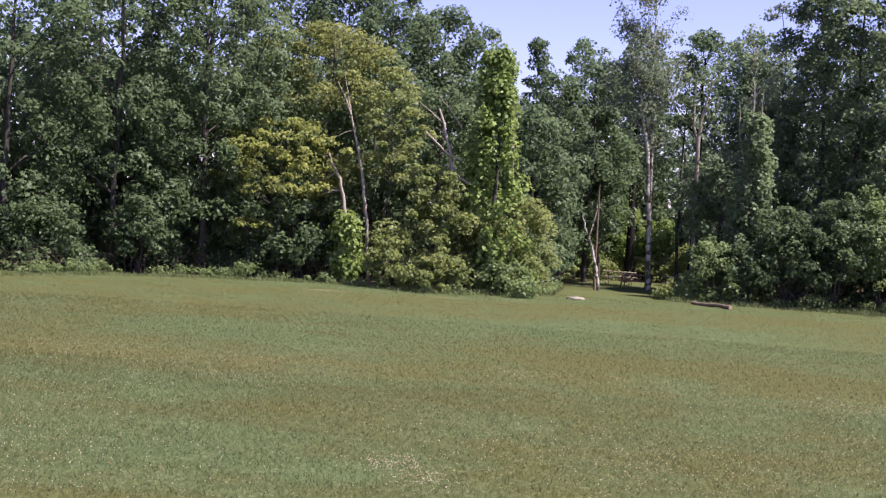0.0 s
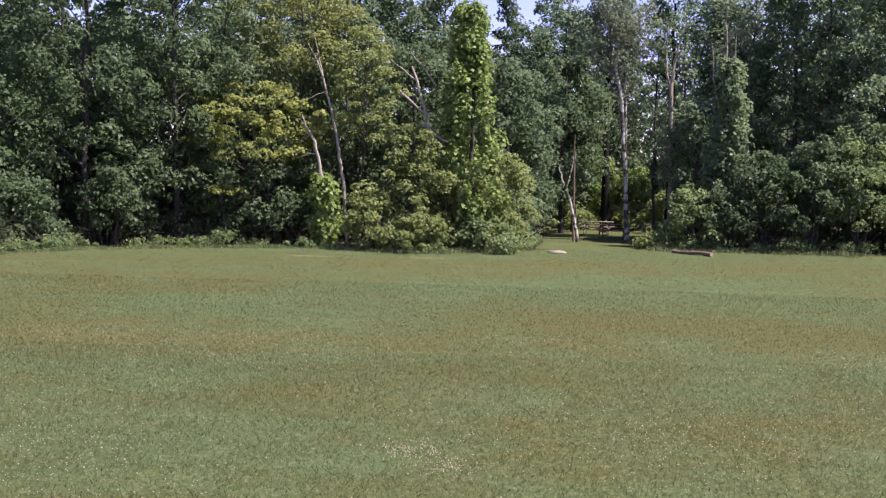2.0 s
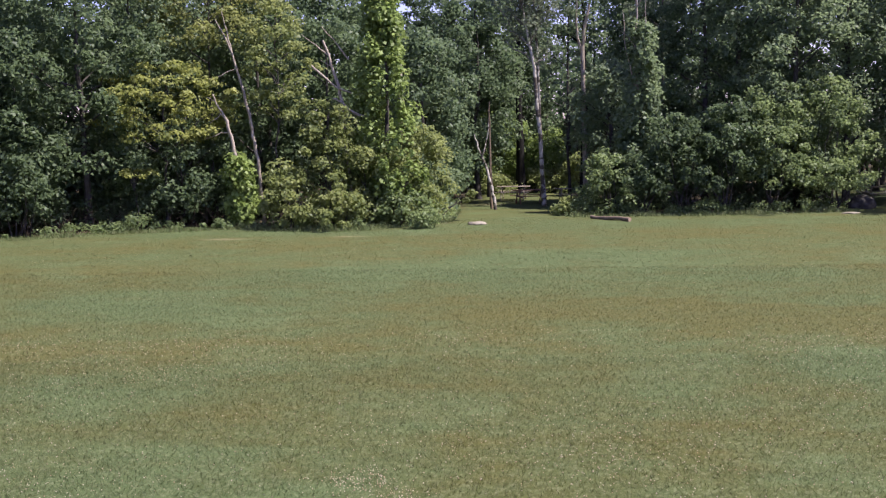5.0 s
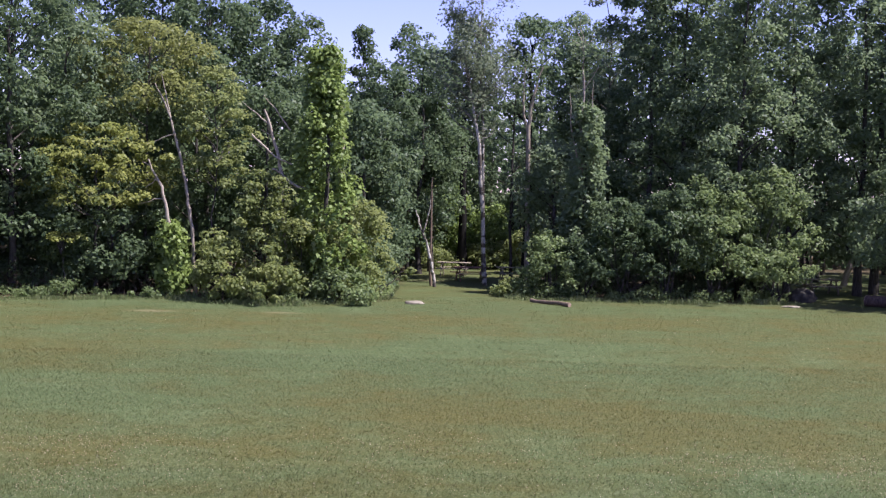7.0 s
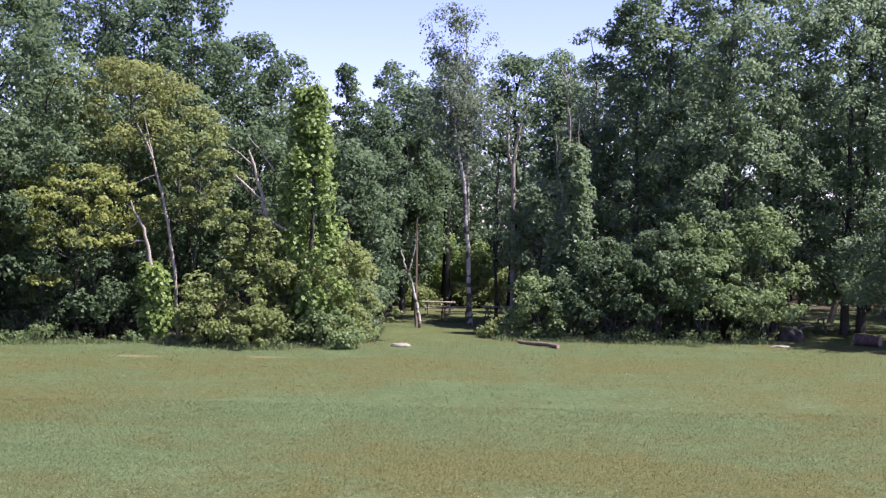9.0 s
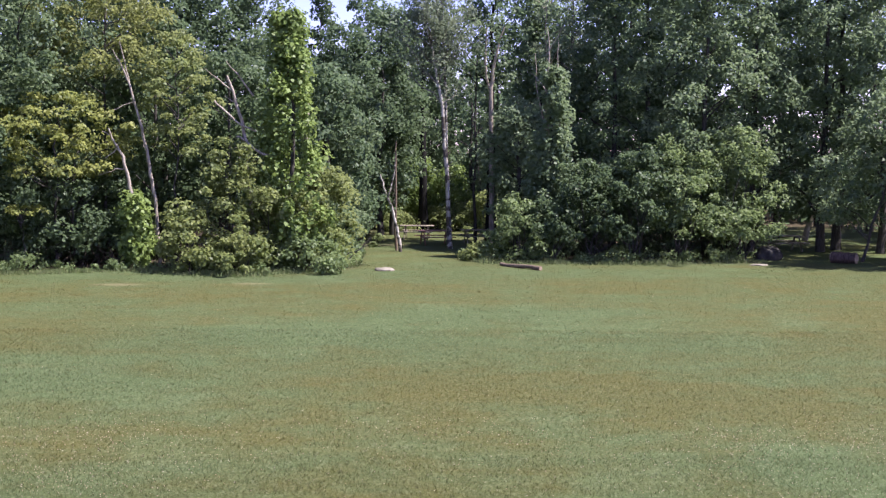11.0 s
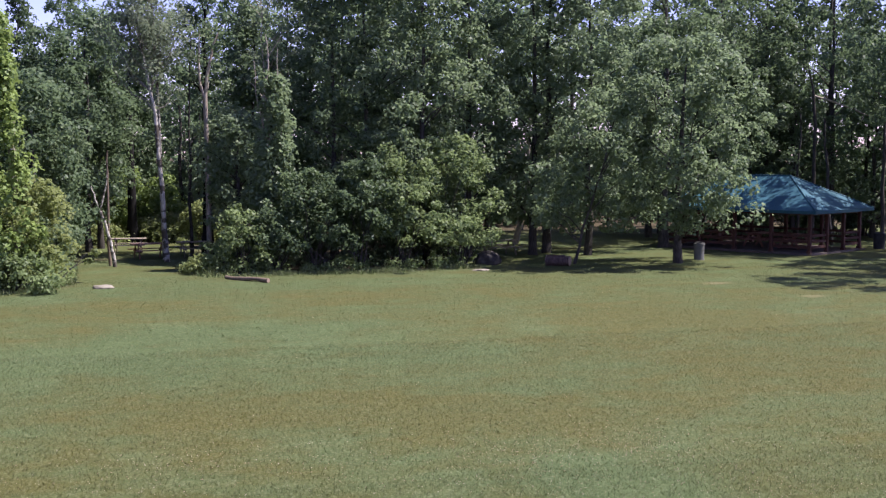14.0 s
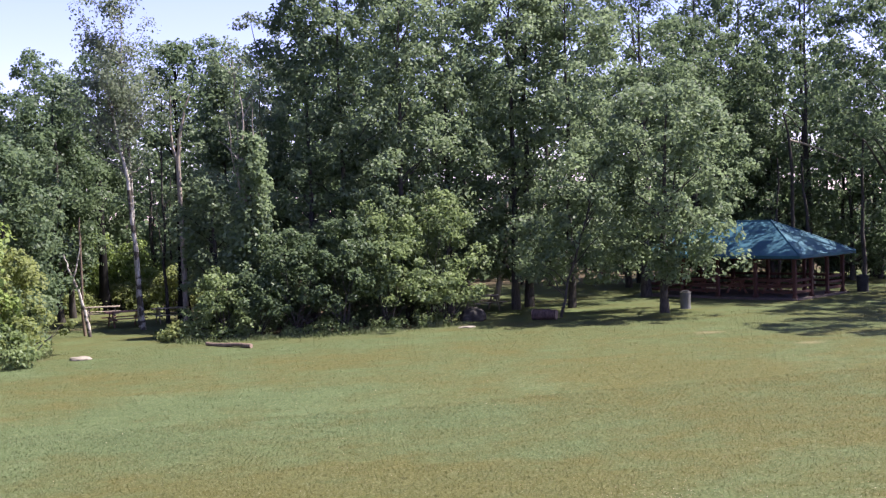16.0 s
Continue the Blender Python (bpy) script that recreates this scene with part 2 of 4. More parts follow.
def mesh_from(name, verts, faces, size, material):
    """A mesh from an array of corners and one of faces with the same number of corners each."""
    me = bpy.data.meshes.new(name)
    verts, faces = np.asarray(verts, np.float32), np.asarray(faces, np.int32)
    me.vertices.add(len(verts))
    me.vertices.foreach_set("co", verts.ravel())
    me.loops.add(faces.size)
    me.loops.foreach_set("vertex_index", faces.ravel())
    me.polygons.add(len(faces))
    me.polygons.foreach_set("loop_start", np.arange(0, faces.size, size, dtype=np.int32))
    me.polygons.foreach_set("loop_total", np.full(len(faces), size, np.int32))
    me.update(calc_edges=True)
    me.materials.append(material)
    return me


def child(name, me, parent, label=""):
    ob = new(name, me)
    ob.parent = parent
    return tagged(ob, label)


def part(name, bm, material, parent, label=""):
    me = bpy.data.meshes.new(name)
    bm.to_mesh(me)
    bm.free()
    me.materials.append(material)
    return child(name, me, parent, label)


def unit(v):
    return v / np.maximum(np.linalg.norm(v, axis=-1, keepdims=True), 1e-6)


def leaf_mesh(name, centres, normals, length, width, material, rng):
    """One folded leaf of four corners at each centre."""
    n = len(centres)
    along = unit(np.cross(normals, rng.normal(size=(n, 3))))
    across = np.cross(normals, along)
    size = rng.uniform(0.65, 1.3, (n, 1))
    a, b, up = along * length * size / 2, across * width * size / 2, normals * width * size * 0.25
    verts = np.stack([centres - a, centres + b + up - a * 0.1, centres + a, centres - b + up - a * 0.1], 1).reshape(-1, 3)
    return mesh_from(name, verts, np.arange(4 * n).reshape(-1, 4), 4, material)


def clump_leaves(centres, radii, per, rng, flat=0.6, droop=0.25):
    """Leaves over the domed shells of many clumps, each leaf turned its own way: their centres and normals."""
    k = len(centres)
    way = unit(rng.normal(size=(k * per, 3)) + (0, 0, 0.4))
    which = np.repeat(np.arange(k), per)
    lump = 1 + 0.22 * np.sin(way[:, 0] * 5.3 + which * 1.7) * np.sin(way[:, 1] * 4.7 + which * 2.9)
    r = (radii[which] * lump)[:, None] * np.sqrt(rng.uniform(0.22, 1.12, (k * per, 1)))
    off = way * r * (1, 1, flat)
    off[:, 2] -= droop * (np.hypot(off[:, 0], off[:, 1]) ** 2) / np.maximum(radii[which], 0.1)
    normals = unit(way * 0.8 + (0, 0, 0.4) + rng.normal(size=way.shape) * 0.58)
    return centres[which] + off, normals


def tube(rings, sides=8):
    """Corners and faces of a bent tapered tube: rings of (point, radius)."""
    pts = np.array([p for p, _ in rings], float)
    tang = unit(np.gradient(pts, axis=0))
    ref = np.where(np.abs(tang[:, 2:3]) > 0.9, np.array([[1.0, 0, 0]]), np.array([[0, 0, 1.0]]))
    u = unit(np.cross(tang, ref))
    for i in range(1, len(u)):
        if u[i] @ u[i - 1] < 0:
            u[i] = -u[i]
    v = np.cross(tang, u)
    ang = np.linspace(0, 2 * np.pi, sides, endpoint=False)
    rad = np.array([r for _, r in rings])[:, None, None]
    verts = pts[:, None] + rad * (np.cos(ang)[None, :, None] * u[:, None] + np.sin(ang)[None, :, None] * v[:, None])
    faces = []
    for i in range(len(rings) - 1):
        for j in range(sides):
            faces.append((i * sides + j, i * sides + (j + 1) % sides, (i + 1) * sides + (j + 1) % sides, (i + 1) * sides + j))
    return verts.reshape(-1, 3), np.array(faces)


def tubes_mesh(name, some, material, sides=7):
    """One mesh of several tubes."""
    verts, faces, at = [], [], 0
    for rings in some:
        v, f = tube(rings, sides)
        verts.append(v), faces.append(f + at)
        at += len(v)
    me = mesh_from(name, np.concatenate(verts), np.concatenate(faces), 4, material)
    me.polygons.foreach_set("use_smooth", np.ones(len(me.polygons), bool))
    return me


def limb(a, b, r0, r1, rng, steps=5, wander=0.06, sag=0.0):
    """Rings of a limb from a to b that wanders a little and rises before it levels out."""
    a, b = np.array(a, float), np.array(b, float)
    size = np.linalg.norm(b - a)
    out = []
    for i in range(steps + 1):
        f = i / steps
        p = a + (b - a) * f + rng.normal(size=3) * wander * size * (0 < i < steps) / steps * 2
        p[2] += sag * size * math.sin(math.pi * f)
        out.append((p, r0 + (r1 - r0) * f))
    return out


def boxes(bm, *some):
    """Adds boxes (centre, size, turn about z in degrees) with their edges broken, to a bmesh."""
    for centre, size, *turn in some:
        m = pose(*centre, 0, turn[1] if len(turn) > 1 else 0, turn[0] if turn else 0) @ Matrix.Diagonal((*size, 1))
        made = bmesh.ops.create_cube(bm, size=1.0, matrix=m)
        edges = list({e for v in made["verts"] for e in v.link_edges})
        bmesh.ops.bevel(bm, geom=edges, offset=min(size) * 0.08, segments=1, affect="EDGES")
    return bm


# ---------------------------------------------------------------- ground


XS, YS = np.linspace(-60, 70, 131), np.linspace(0, 110, 111)
SWELLS = np.array([[0.035 * noise.noise((x * 0.35, y * 0.35, 0)) for x in XS] for y in YS])
SWELLS[0], SWELLS[-1], SWELLS[:, 0], SWELLS[:, -1] = 0, 0, 0, 0


def level(x, y):
    """The ground's height at each x and y."""
    u, v = np.clip(np.asarray(x) + 60, 0, 129.999), np.clip(np.asarray(y), 0, 109.999)
    i, j = u.astype(int), v.astype(int)
    f, g = u - i, v - j
    return (SWELLS[j, i] * (1 - f) + SWELLS[j, i + 1] * f) * (1 - g) + (SWELLS[j + 1, i] * (1 - f) + SWELLS[j + 1, i + 1] * f) * g


def ground():
    """One sheet: a fine, slightly uneven middle that runs out to the horizon."""
    xs = np.concatenate([[-2000, -600, -200, -90], XS, [100, 220, 620, 2000]])
    ys = np.concatenate([[-1500, -400, -100, -20], YS, [140, 260, 700, 2500]])
    gx, gy = np.meshgrid(xs, ys)
    z = np.zeros(gx.shape)
    z[4:-4, 4:-4] = SWELLS
    verts = np.stack([gx, gy, z], -1).reshape(-1, 3)
    w = len(xs)
    i = np.arange((len(ys) - 1) * w).reshape(-1, w)[:, :-1].ravel()
    me = mesh_from("ground", verts, np.stack([i, i + 1, i + 1 + w, i + w], 1), 4, LAWN)
    me.polygons.foreach_set("use_smooth", np.ones(len(me.polygons), bool))
    return tagged(new("ground", me), "mown summer lawn with straw-brown bands and bare spots", "lawn", kind="structure")


ground()


def grass():
    rng = np.random.default_rng(3)
    verts = []
    for x0, x1, y0, y1, count, tall, wide in ((-14, 12, 9, 22, 190000, 0.045, 0.009), (-20, 22, 22, 36, 130000, 0.034, 0.014), (-30, 38, 36, 56, 60000, 0.028, 0.022)):
        x, y = rng.uniform(x0, x1, count), rng.uniform(y0, y1, count)
        p = np.stack([x, y, level(x, y) - 0.006], 1)
        ang = rng.uniform(0, np.pi, count)
        side = np.stack([np.cos(ang), np.sin(ang), 0 * ang], 1) * wide / 2
        h = tall * rng.uniform(0.5, 1.4, count)
        tip = np.stack([rng.normal(size=count) * h * 1.1, rng.normal(size=count) * h * 1.1, h * 0.8 + 0.02], 1)
        verts.append(np.stack([p - side, p + side, p + tip], 1).reshape(-1, 3))
    verts = np.concatenate(verts)
    me = mesh_from("grass", verts, np.arange(len(verts)).reshape(-1, 3), 3, BLADES)
    tagged(new("grass", me), "short mown grass blades, green and straw-coloured", "grass", kind="stuff")


grass()


def tall_grass():
    """Unmown grass in tufts along the edge of the wood."""
    rng = np.random.default_rng(5)
    verts = []
    for line in (((-31, 39.8), (-24.2, 42.6), (-21.6, 47.0), (-18.8, 49.8), (-13.2, 51.6), (-10.4, 50.4), (-8.2, 49.9), (-5.4, 52.0), (-4.2, 54.2), (-4.2, 60)),
                 ((0.2, 58.2), (1.2, 55.9), (4.0, 55.6), (7.6, 55.2), (11.5, 56.0), (14.2, 57.6))):
        for (x0, y0), (x1, y1) in zip(line, line[1:]):
            k = int(420 * math.hypot(x1 - x0, y1 - y0))
            f = rng.uniform(0, 1, k)
            x, y = x0 + (x1 - x0) * f, y0 + (y1 - y0) * f + rng.normal(size=k) * 0.45 + 0.4
            lush = np.array([noise.noise((a * 0.6, b * 0.6, 9.0)) for a, b in zip(x, y)])
            h = np.clip(0.14 + 0.22 * lush, 0.04, 0.4) * rng.uniform(0.5, 1.3, k)
            ang = rng.uniform(0, np.pi, k)
            p = np.stack([x, y, level(x, y) - 0.01], 1)
            side = np.stack([np.cos(ang), np.sin(ang), 0 * ang], 1) * 0.012
            tip = np.stack([rng.normal(size=k) * h * 0.4, rng.normal(size=k) * h * 0.4, h], 1)
            verts.append(np.stack([p - side, p + side, p + tip], 1).reshape(-1, 3))
    verts = np.concatenate(verts)
    k = Mat("tall_grass", rough=0.6, spec=0.2)
    k.base(k.mix(k.island(), (0.07, 0.11, 0.03), (0.17, 0.18, 0.08)))
    me = mesh_from("tall_grass", verts, np.arange(len(verts)).reshape(-1, 3), 3, k.m)
    tagged(new("tall_grass", me), "unmown grass in tufts along the wood's edge", "grass", kind="stuff")


tall_grass()

# ---------------------------------------------------------------- trees


def crown_points(rng, count, base, top, radius, lean=(0, 0), shape=1.0, hollow=0.45):
    """Centres of leaf clumps within a domed crown that is widest below its middle."""
    f = rng.uniform(0, 1, count)
    wide = radius * np.clip(1 - (np.abs(f - 0.4) / 0.63) ** 2.3, 0.05, 1) ** (0.55 * shape)
    ang = rng.uniform(0, 2 * np.pi, count)
    r = wide * np.sqrt(rng.uniform(hollow**2, 1, count)) * (1 + 0.2 * np.sin(3 * ang + 9 * f + 40 * radius))
    z = base + (top - base) * f
    return np.stack([r * np.cos(ang) + lean[0] * f, r * np.sin(ang) + lean[1] * f, z], 1)


def tree(x, y, tall, radius, base, leaves, bark, label, seed, clumps=100, per=138, size=0.2, trunk=0.17, lean=(0, 0), clump=0.88,
         limbs=14, category="tree", group="trees of the wood", name="tree", shape=1.0, hollow=0.5, flat=0.62):
    """A broadleaf tree: a tapered, forked trunk with limbs, and a crown of leaf clumps with gaps."""
    rng = np.random.default_rng(seed)
    thing = new(name)
    thing.location = (x, y, 0)
    tagged(thing, label, category, group)
    clumps, per, clump = int(clumps * 1.4), int(per * 0.68), clump * 0.82
    centres = crown_points(rng, clumps, base, tall - 0.4, radius, lean, shape, hollow)
    radii = clump * rng.uniform(0.55, 1.25, clumps)
    top = tall * 0.9
    stem = []
    for i in range(9):
        f = i / 8
        wob = 0.07
        stem.append((np.array([lean[0] * f + rng.normal() * wob * (i > 0), lean[1] * f + rng.normal() * wob * (i > 0), -0.15 + top * f]),
                     trunk * (1.35 if i == 0 else 1 - 0.82 * f)))
    some = [stem]
    for j in rng.choice(clumps, min(limbs, clumps), replace=False):
        c = centres[j]
        f = np.clip((c[2] - np.hypot(*c[:2]) * 0.6) / top, 0.12, 0.95)
        i = min(int(f * 8), 7)
        start = stem[i][0] + (stem[i + 1][0] - stem[i][0]) * (f * 8 - i)
        some.append(limb(start, c, max(trunk * (1 - f) * 0.5, 0.03), 0.012, rng, sag=0.06))
    child("trunk", tubes_mesh("trunk", some, bark), thing)
    p, n = clump_leaves(centres, radii, per, rng, flat)
    child("crown", leaf_mesh("crown", p, n, size, size * 0.68, leaves, rng), thing)
    return thing


def shrub(x, y, tall, radius, leaves, label, seed, clumps=40, per=90, size=0.16, clump=0.5, lift=0.15, category="shrub", group="shrubs along the wood's edge"):
    """A bush with several stems from the ground and foliage down to it."""
    rng = np.random.default_rng(seed)
    thing = new("shrub")
    thing.location = (x, y, 0)
    tagged(thing, label, category, group)
    f = rng.uniform(0.05, 1, clumps)
    ang = rng.uniform(0, 2 * np.pi, clumps)
    r = radius * np.sqrt(np.clip(1 - (f * 0.95) ** 2, 0, 1)) * np.sqrt(rng.uniform(0.25, 1, clumps))
    centres = np.stack([r * np.cos(ang), r * np.sin(ang), lift + (tall - 0.2 - lift) * f], 1)
    centres[:, :2] *= np.array([1 + 0.75 * noise.noise((c[0] / radius * 1.5 + seed, c[1] / radius * 1.5, c[2] * 0.6)) for c in centres])[:, None]
    centres[::6] *= (1.22, 1.22, 1.1)
    some = [limb((rng.normal() * 0.15, rng.normal() * 0.15, -0.1), centres[j], 0.03, 0.008, rng, sag=0.1) for j in rng.choice(clumps, 9, replace=False)]
    child("stem", tubes_mesh("stem", some, BARK, 5), thing)
    p, n = clump_leaves(centres, clump * rng.uniform(0.35, 1.35, clumps), per, rng, 0.6)
    p[:, 2] = np.maximum(p[:, 2], 0.03)
    child("foliage", leaf_mesh("foliage", p, n, size, size * 0.68, leaves, rng), thing)
    return thing


DARK_LABEL = "tall dark-green broadleaf tree at the wood's edge"
MID_LABEL = "full-crowned green broadleaf tree beside the lawn"
BACK_LABEL = "tall slender tree standing deeper in the wood"

# the wood on the far side of the lawn, from its near end to the picnic clearing
for i, (x, y, h, r, b, m, n) in enumerate((
    (-36.0, 40.5, 16.5, 4.6, 1.0, OAK, 95), (-31.0, 44.0, 17.5, 4.4, 1.5, OAK, 110), (-27.0, 48.0, 16.0, 4.0, 1.5, OAK, 115),
    (-23.6, 51.0, 17.0, 3.8, 1.6, OAK, 120), (-20.3, 53.2, 16.2, 3.4, 1.9, OAK, 125), (-18.6, 55.5, 12.5, 3.0, 1.5, MAPLE, 80),
    (-13.6, 58.5, 11.0, 3.0, 1.5, OAK, 85), (-10.2, 57.5, 9.5, 2.6, 1.5, OAK, 70), (-6.2, 62.0, 9.0, 2.3, 0.8, MAPLE, 75))):
    tree(x, y, h, r, b, m, BARK, DARK_LABEL if m is OAK else MID_LABEL, 100 + i, clumps=n)
for i, (x, y, h, r, b) in enumerate((
    (-40.0, 52.0, 19.0, 5.0, 3), (-33.5, 55.0, 19.5, 4.6, 4), (-28.0, 58.0, 19.5, 4.4, 4), (-23.2, 61.0, 18.0, 4.2, 4), (-18.6, 64.0, 18.0, 4.0, 5),
    (-14.5, 65.0, 17.4, 2.7, 5), (-17.4, 67.0, 18.6, 3.2, 5), (-21.2, 68.0, 19.6, 3.4, 6), (-11.9, 66.5, 14.9, 2.2, 5), (5.8, 77.0, 14.3, 1.5, 8), (6.6, 88.0, 17.4, 3.0, 5), (4.0, 90.0, 17.8, 3.2, 5), (-3.1, 73.5, 12.4, 2.2, 3), (-5.4, 67.0, 11.6, 2.0, 2), (-1.2, 84.0, 12.2, 2.6, 5), (-10.2, 67.0, 14.0, 2.3, 3), (-3.7, 71.0, 13.3, 1.8, 2), (-7.0, 74.0, 11.6, 3.2, 1), (-9.0, 63.0, 11.0, 2.6, 1), (-6.0, 60.0, 9.0, 2.4, 0.8))):
    tree(x, y, h, r, b, SHADE if i % 3 else OAK, BARK, BACK_LABEL, 150 + i, clumps=75 if x > -11 else 110, per=115, size=0.205, clump=0.95)

tree(-6.9, 69.5, 14.0, 1.0, 4.0, OAK, BARK, BACK_LABEL, 199, clumps=55, per=80, size=0.19, trunk=0.09, clump=0.5)

tree(-4.6, 75.0, 14.9, 1.7, 4.0, SHADE, BARK, BACK_LABEL, 197, clumps=60, per=75, size=0.2, trunk=0.1, clump=0.55)
tree(-2.9, 82.5, 14.6, 1.7, 8.0, SHADE, BARK, BACK_LABEL, 198, clumps=50, per=75, size=0.2, trunk=0.1, clump=0.55)

# small yellowing trees before the wood
tree(-16.7, 53.4, 7.6, 2.9, 3.9, YELLOW, BARK, "small tree with yellowing leaves in flat tiers", 201, clumps=70, per=120, size=0.17, trunk=0.09, clump=0.7, flat=0.35, limbs=12)
tree(-16.2, 54.2, 5.0, 2.6, 1.2, OAK, BARK, "low green understorey tree with a wide crown", 202, clumps=45, per=110, size=0.18, trunk=0.08, clump=0.7)
tree(-15.4, 56.4, 12.3, 2.9, 8.2, LOCUST, BARK, "thin-crowned olive-yellow locust tree", 203, clumps=85, per=100, size=0.17, trunk=0.1, clump=0.8, flat=0.4)
tree(-11.9, 54.4, 10.2, 1.5, 4.8, OLIVE, BARK, "slim tree with sparse yellow-green sprays", 204, clumps=48, per=90, size=0.17, trunk=0.06, clump=0.55, flat=0.4)

tree(-17.6, 51.9, 3.0, 0.9, 2.3, YELLOW, BARK, "low bough of yellowing sprays under the trees", 205, clumps=12, per=60, size=0.15, trunk=0.03, clump=0.3, flat=0.35, limbs=10)

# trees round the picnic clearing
tree(-1.3, 77.0, 15.0, 2.0, 10.5, SHADE, SHADEDBARK, "dark straight trunk behind the picnic tables", 210, clumps=24, per=100, size=0.22, trunk=0.3)
tree(2.25, 67.5, 14.2, 1.5, 8.5, SHADE, SHADEDBARK, "dark trunk at the edge of the picnic clearing", 211, clumps=24, per=100, size=0.22, trunk=0.3)
tree(1.4, 67.0, 14.0, 2.0, 5.0, MAPLE, BARK, "slim grey-stemmed tree with a thin crown", 212, clumps=45, per=70, size=0.17, trunk=0.09, clump=0.65)
tree(4.7, 63.8, 14.0, 2.2, 3.0, MAPLE, PALE, "dying tree with pale bare limbs and climbing leaves", 213, clumps=30, per=75, size=0.18, trunk=0.1, clump=0.7)
tree(6.4, 67.0, 16.0, 1.6, 7.5, ASPEN, BARK, "thin-topped tree with sparse grey-green leaves", 216, clumps=44, per=60, size=0.16, trunk=0.09, clump=0.5)
tree(3.6, 67.0, 7.5, 1.8, 2.0, MAPLE, BARK, MID_LABEL, 214, clumps=55, per=100)
tree(3.3, 62.4, 7.4, 1.7, 1.8, MAPLE, BARK, MID_LABEL, 215, clumps=48, per=100)
for i, (x, y, h, r) in enumerate(((-3.5, 84.0, 11.0, 4.0), (0.5, 86.0, 12.0, 4.2), (8.0, 82.0, 14.5, 3.0), (9.0, 76.0, 14.6, 2.2), (-6.2, 79.0, 8.0, 2.6), (5.2, 83.0, 8.0, 2.6), (-1.0, 87.0, 6.5, 2.4))):
    tree(x, y, h, r, 0.8, MAPLE if i > 3 else SHADE, BARK, BACK_LABEL, 220 + i, clumps=70, per=85, size=0.24, clump=0.95)

# the broad group of trees between the clearing and the pavilion
for i, (x, y, h, r, b, m, n) in enumerate((
    (8.0, 62.8, 16.4, 2.8, 1.2, OAK, 120), (9.6, 62.8, 18.2, 3.6, 1.5, MAPLE, 130), (12.2, 61.5, 18.5, 3.6, 2.0, MAPLE, 130), (15.0, 63.0, 18.0, 3.4, 2.6, MAPLE, 115))):
    tree(x, y, h, r, b, m, BARK, DARK_LABEL if m is OAK else MID_LABEL, 300 + i, clumps=n)

# trees over the mown ground by the pavilion
for i, (x, y, h, r, b, m, n, t) in enumerate((
    (18.5, 63.0, 17.5, 3.6, 1.7, MAPLE, 135, 0.2), (19.7, 64.2, 18.5, 3.4, 2.2, MAPLE, 95, 0.22), (21.2, 62.1, 17.5, 3.6, 1.6, MAPLE, 135, 0.18),
    (23.7, 56.8, 11.0, 3.7, 1.9, MAPLE, 140, 0.2), (27.4, 66.0, 18.0, 3.8, 5.0, OAK, 100, 0.26), (33.4, 70.8, 16.4, 4.8, 3.6, OAK, 160, 0.26))):
    tree(x, y, h, r, b, m, BARK, "shade tree with low drooping boughs on the picnic lawn" if i == 3 else "shade tree with a bare lower trunk on the picnic lawn",
         320 + i, clumps=n, trunk=t, lean=(-0.8, -2.2) if i == 3 else (0, 0), group="shade trees on the picnic lawn")
for i, (x, y, h, r) in enumerate((
    (16.0, 78.0, 19.0, 4.4), (21.5, 80.0, 19.5, 4.4), (27.0, 79.0, 22.0, 4.8), (32.5, 77.0, 21.5, 5.0), (37.5, 78.0, 22.0, 4.2), (43.0, 74.0, 23.0, 4.6), (40.5, 80.0, 23.5, 4.6), (39.0, 75.0, 20.5, 3.6),
    (11.0, 76.0, 16.5, 4.2), (48.0, 68.0, 22.0, 4.8), (41.0, 70.5, 21.0, 3.4), (45.0, 66.5, 22.0, 4.2), (37.0, 76.5, 13.0, 3.4), (30.0, 73.5, 14.0, 3.4), (38.0, 74.0, 12.0, 3.2), (12.5, 71.5, 9.5, 3.0), (19.2, 73.0, 15.0, 3.6), (14.2, 79.0, 16.0, 3.4), (43.1, 77.0, 17.5, 3.8), (46.5, 71.5, 11.0, 3.4))):
    tree(x, y, h, r, 1.5, SHADE if i % 2 else OAK, BARK, BACK_LABEL, 340 + i, clumps=85, per=100, size=0.24, clump=1.0, trunk=0.2)


tree(18.5, 57.3, 8.6, 2.7, 1.9, MAPLE, BARK, "slim young tree with low leafy boughs on the picnic lawn", 330, clumps=60, per=120, size=0.19, trunk=0.07, clump=0.75,
     lean=(1.3, -2.2), group="shade trees on the picnic lawn")


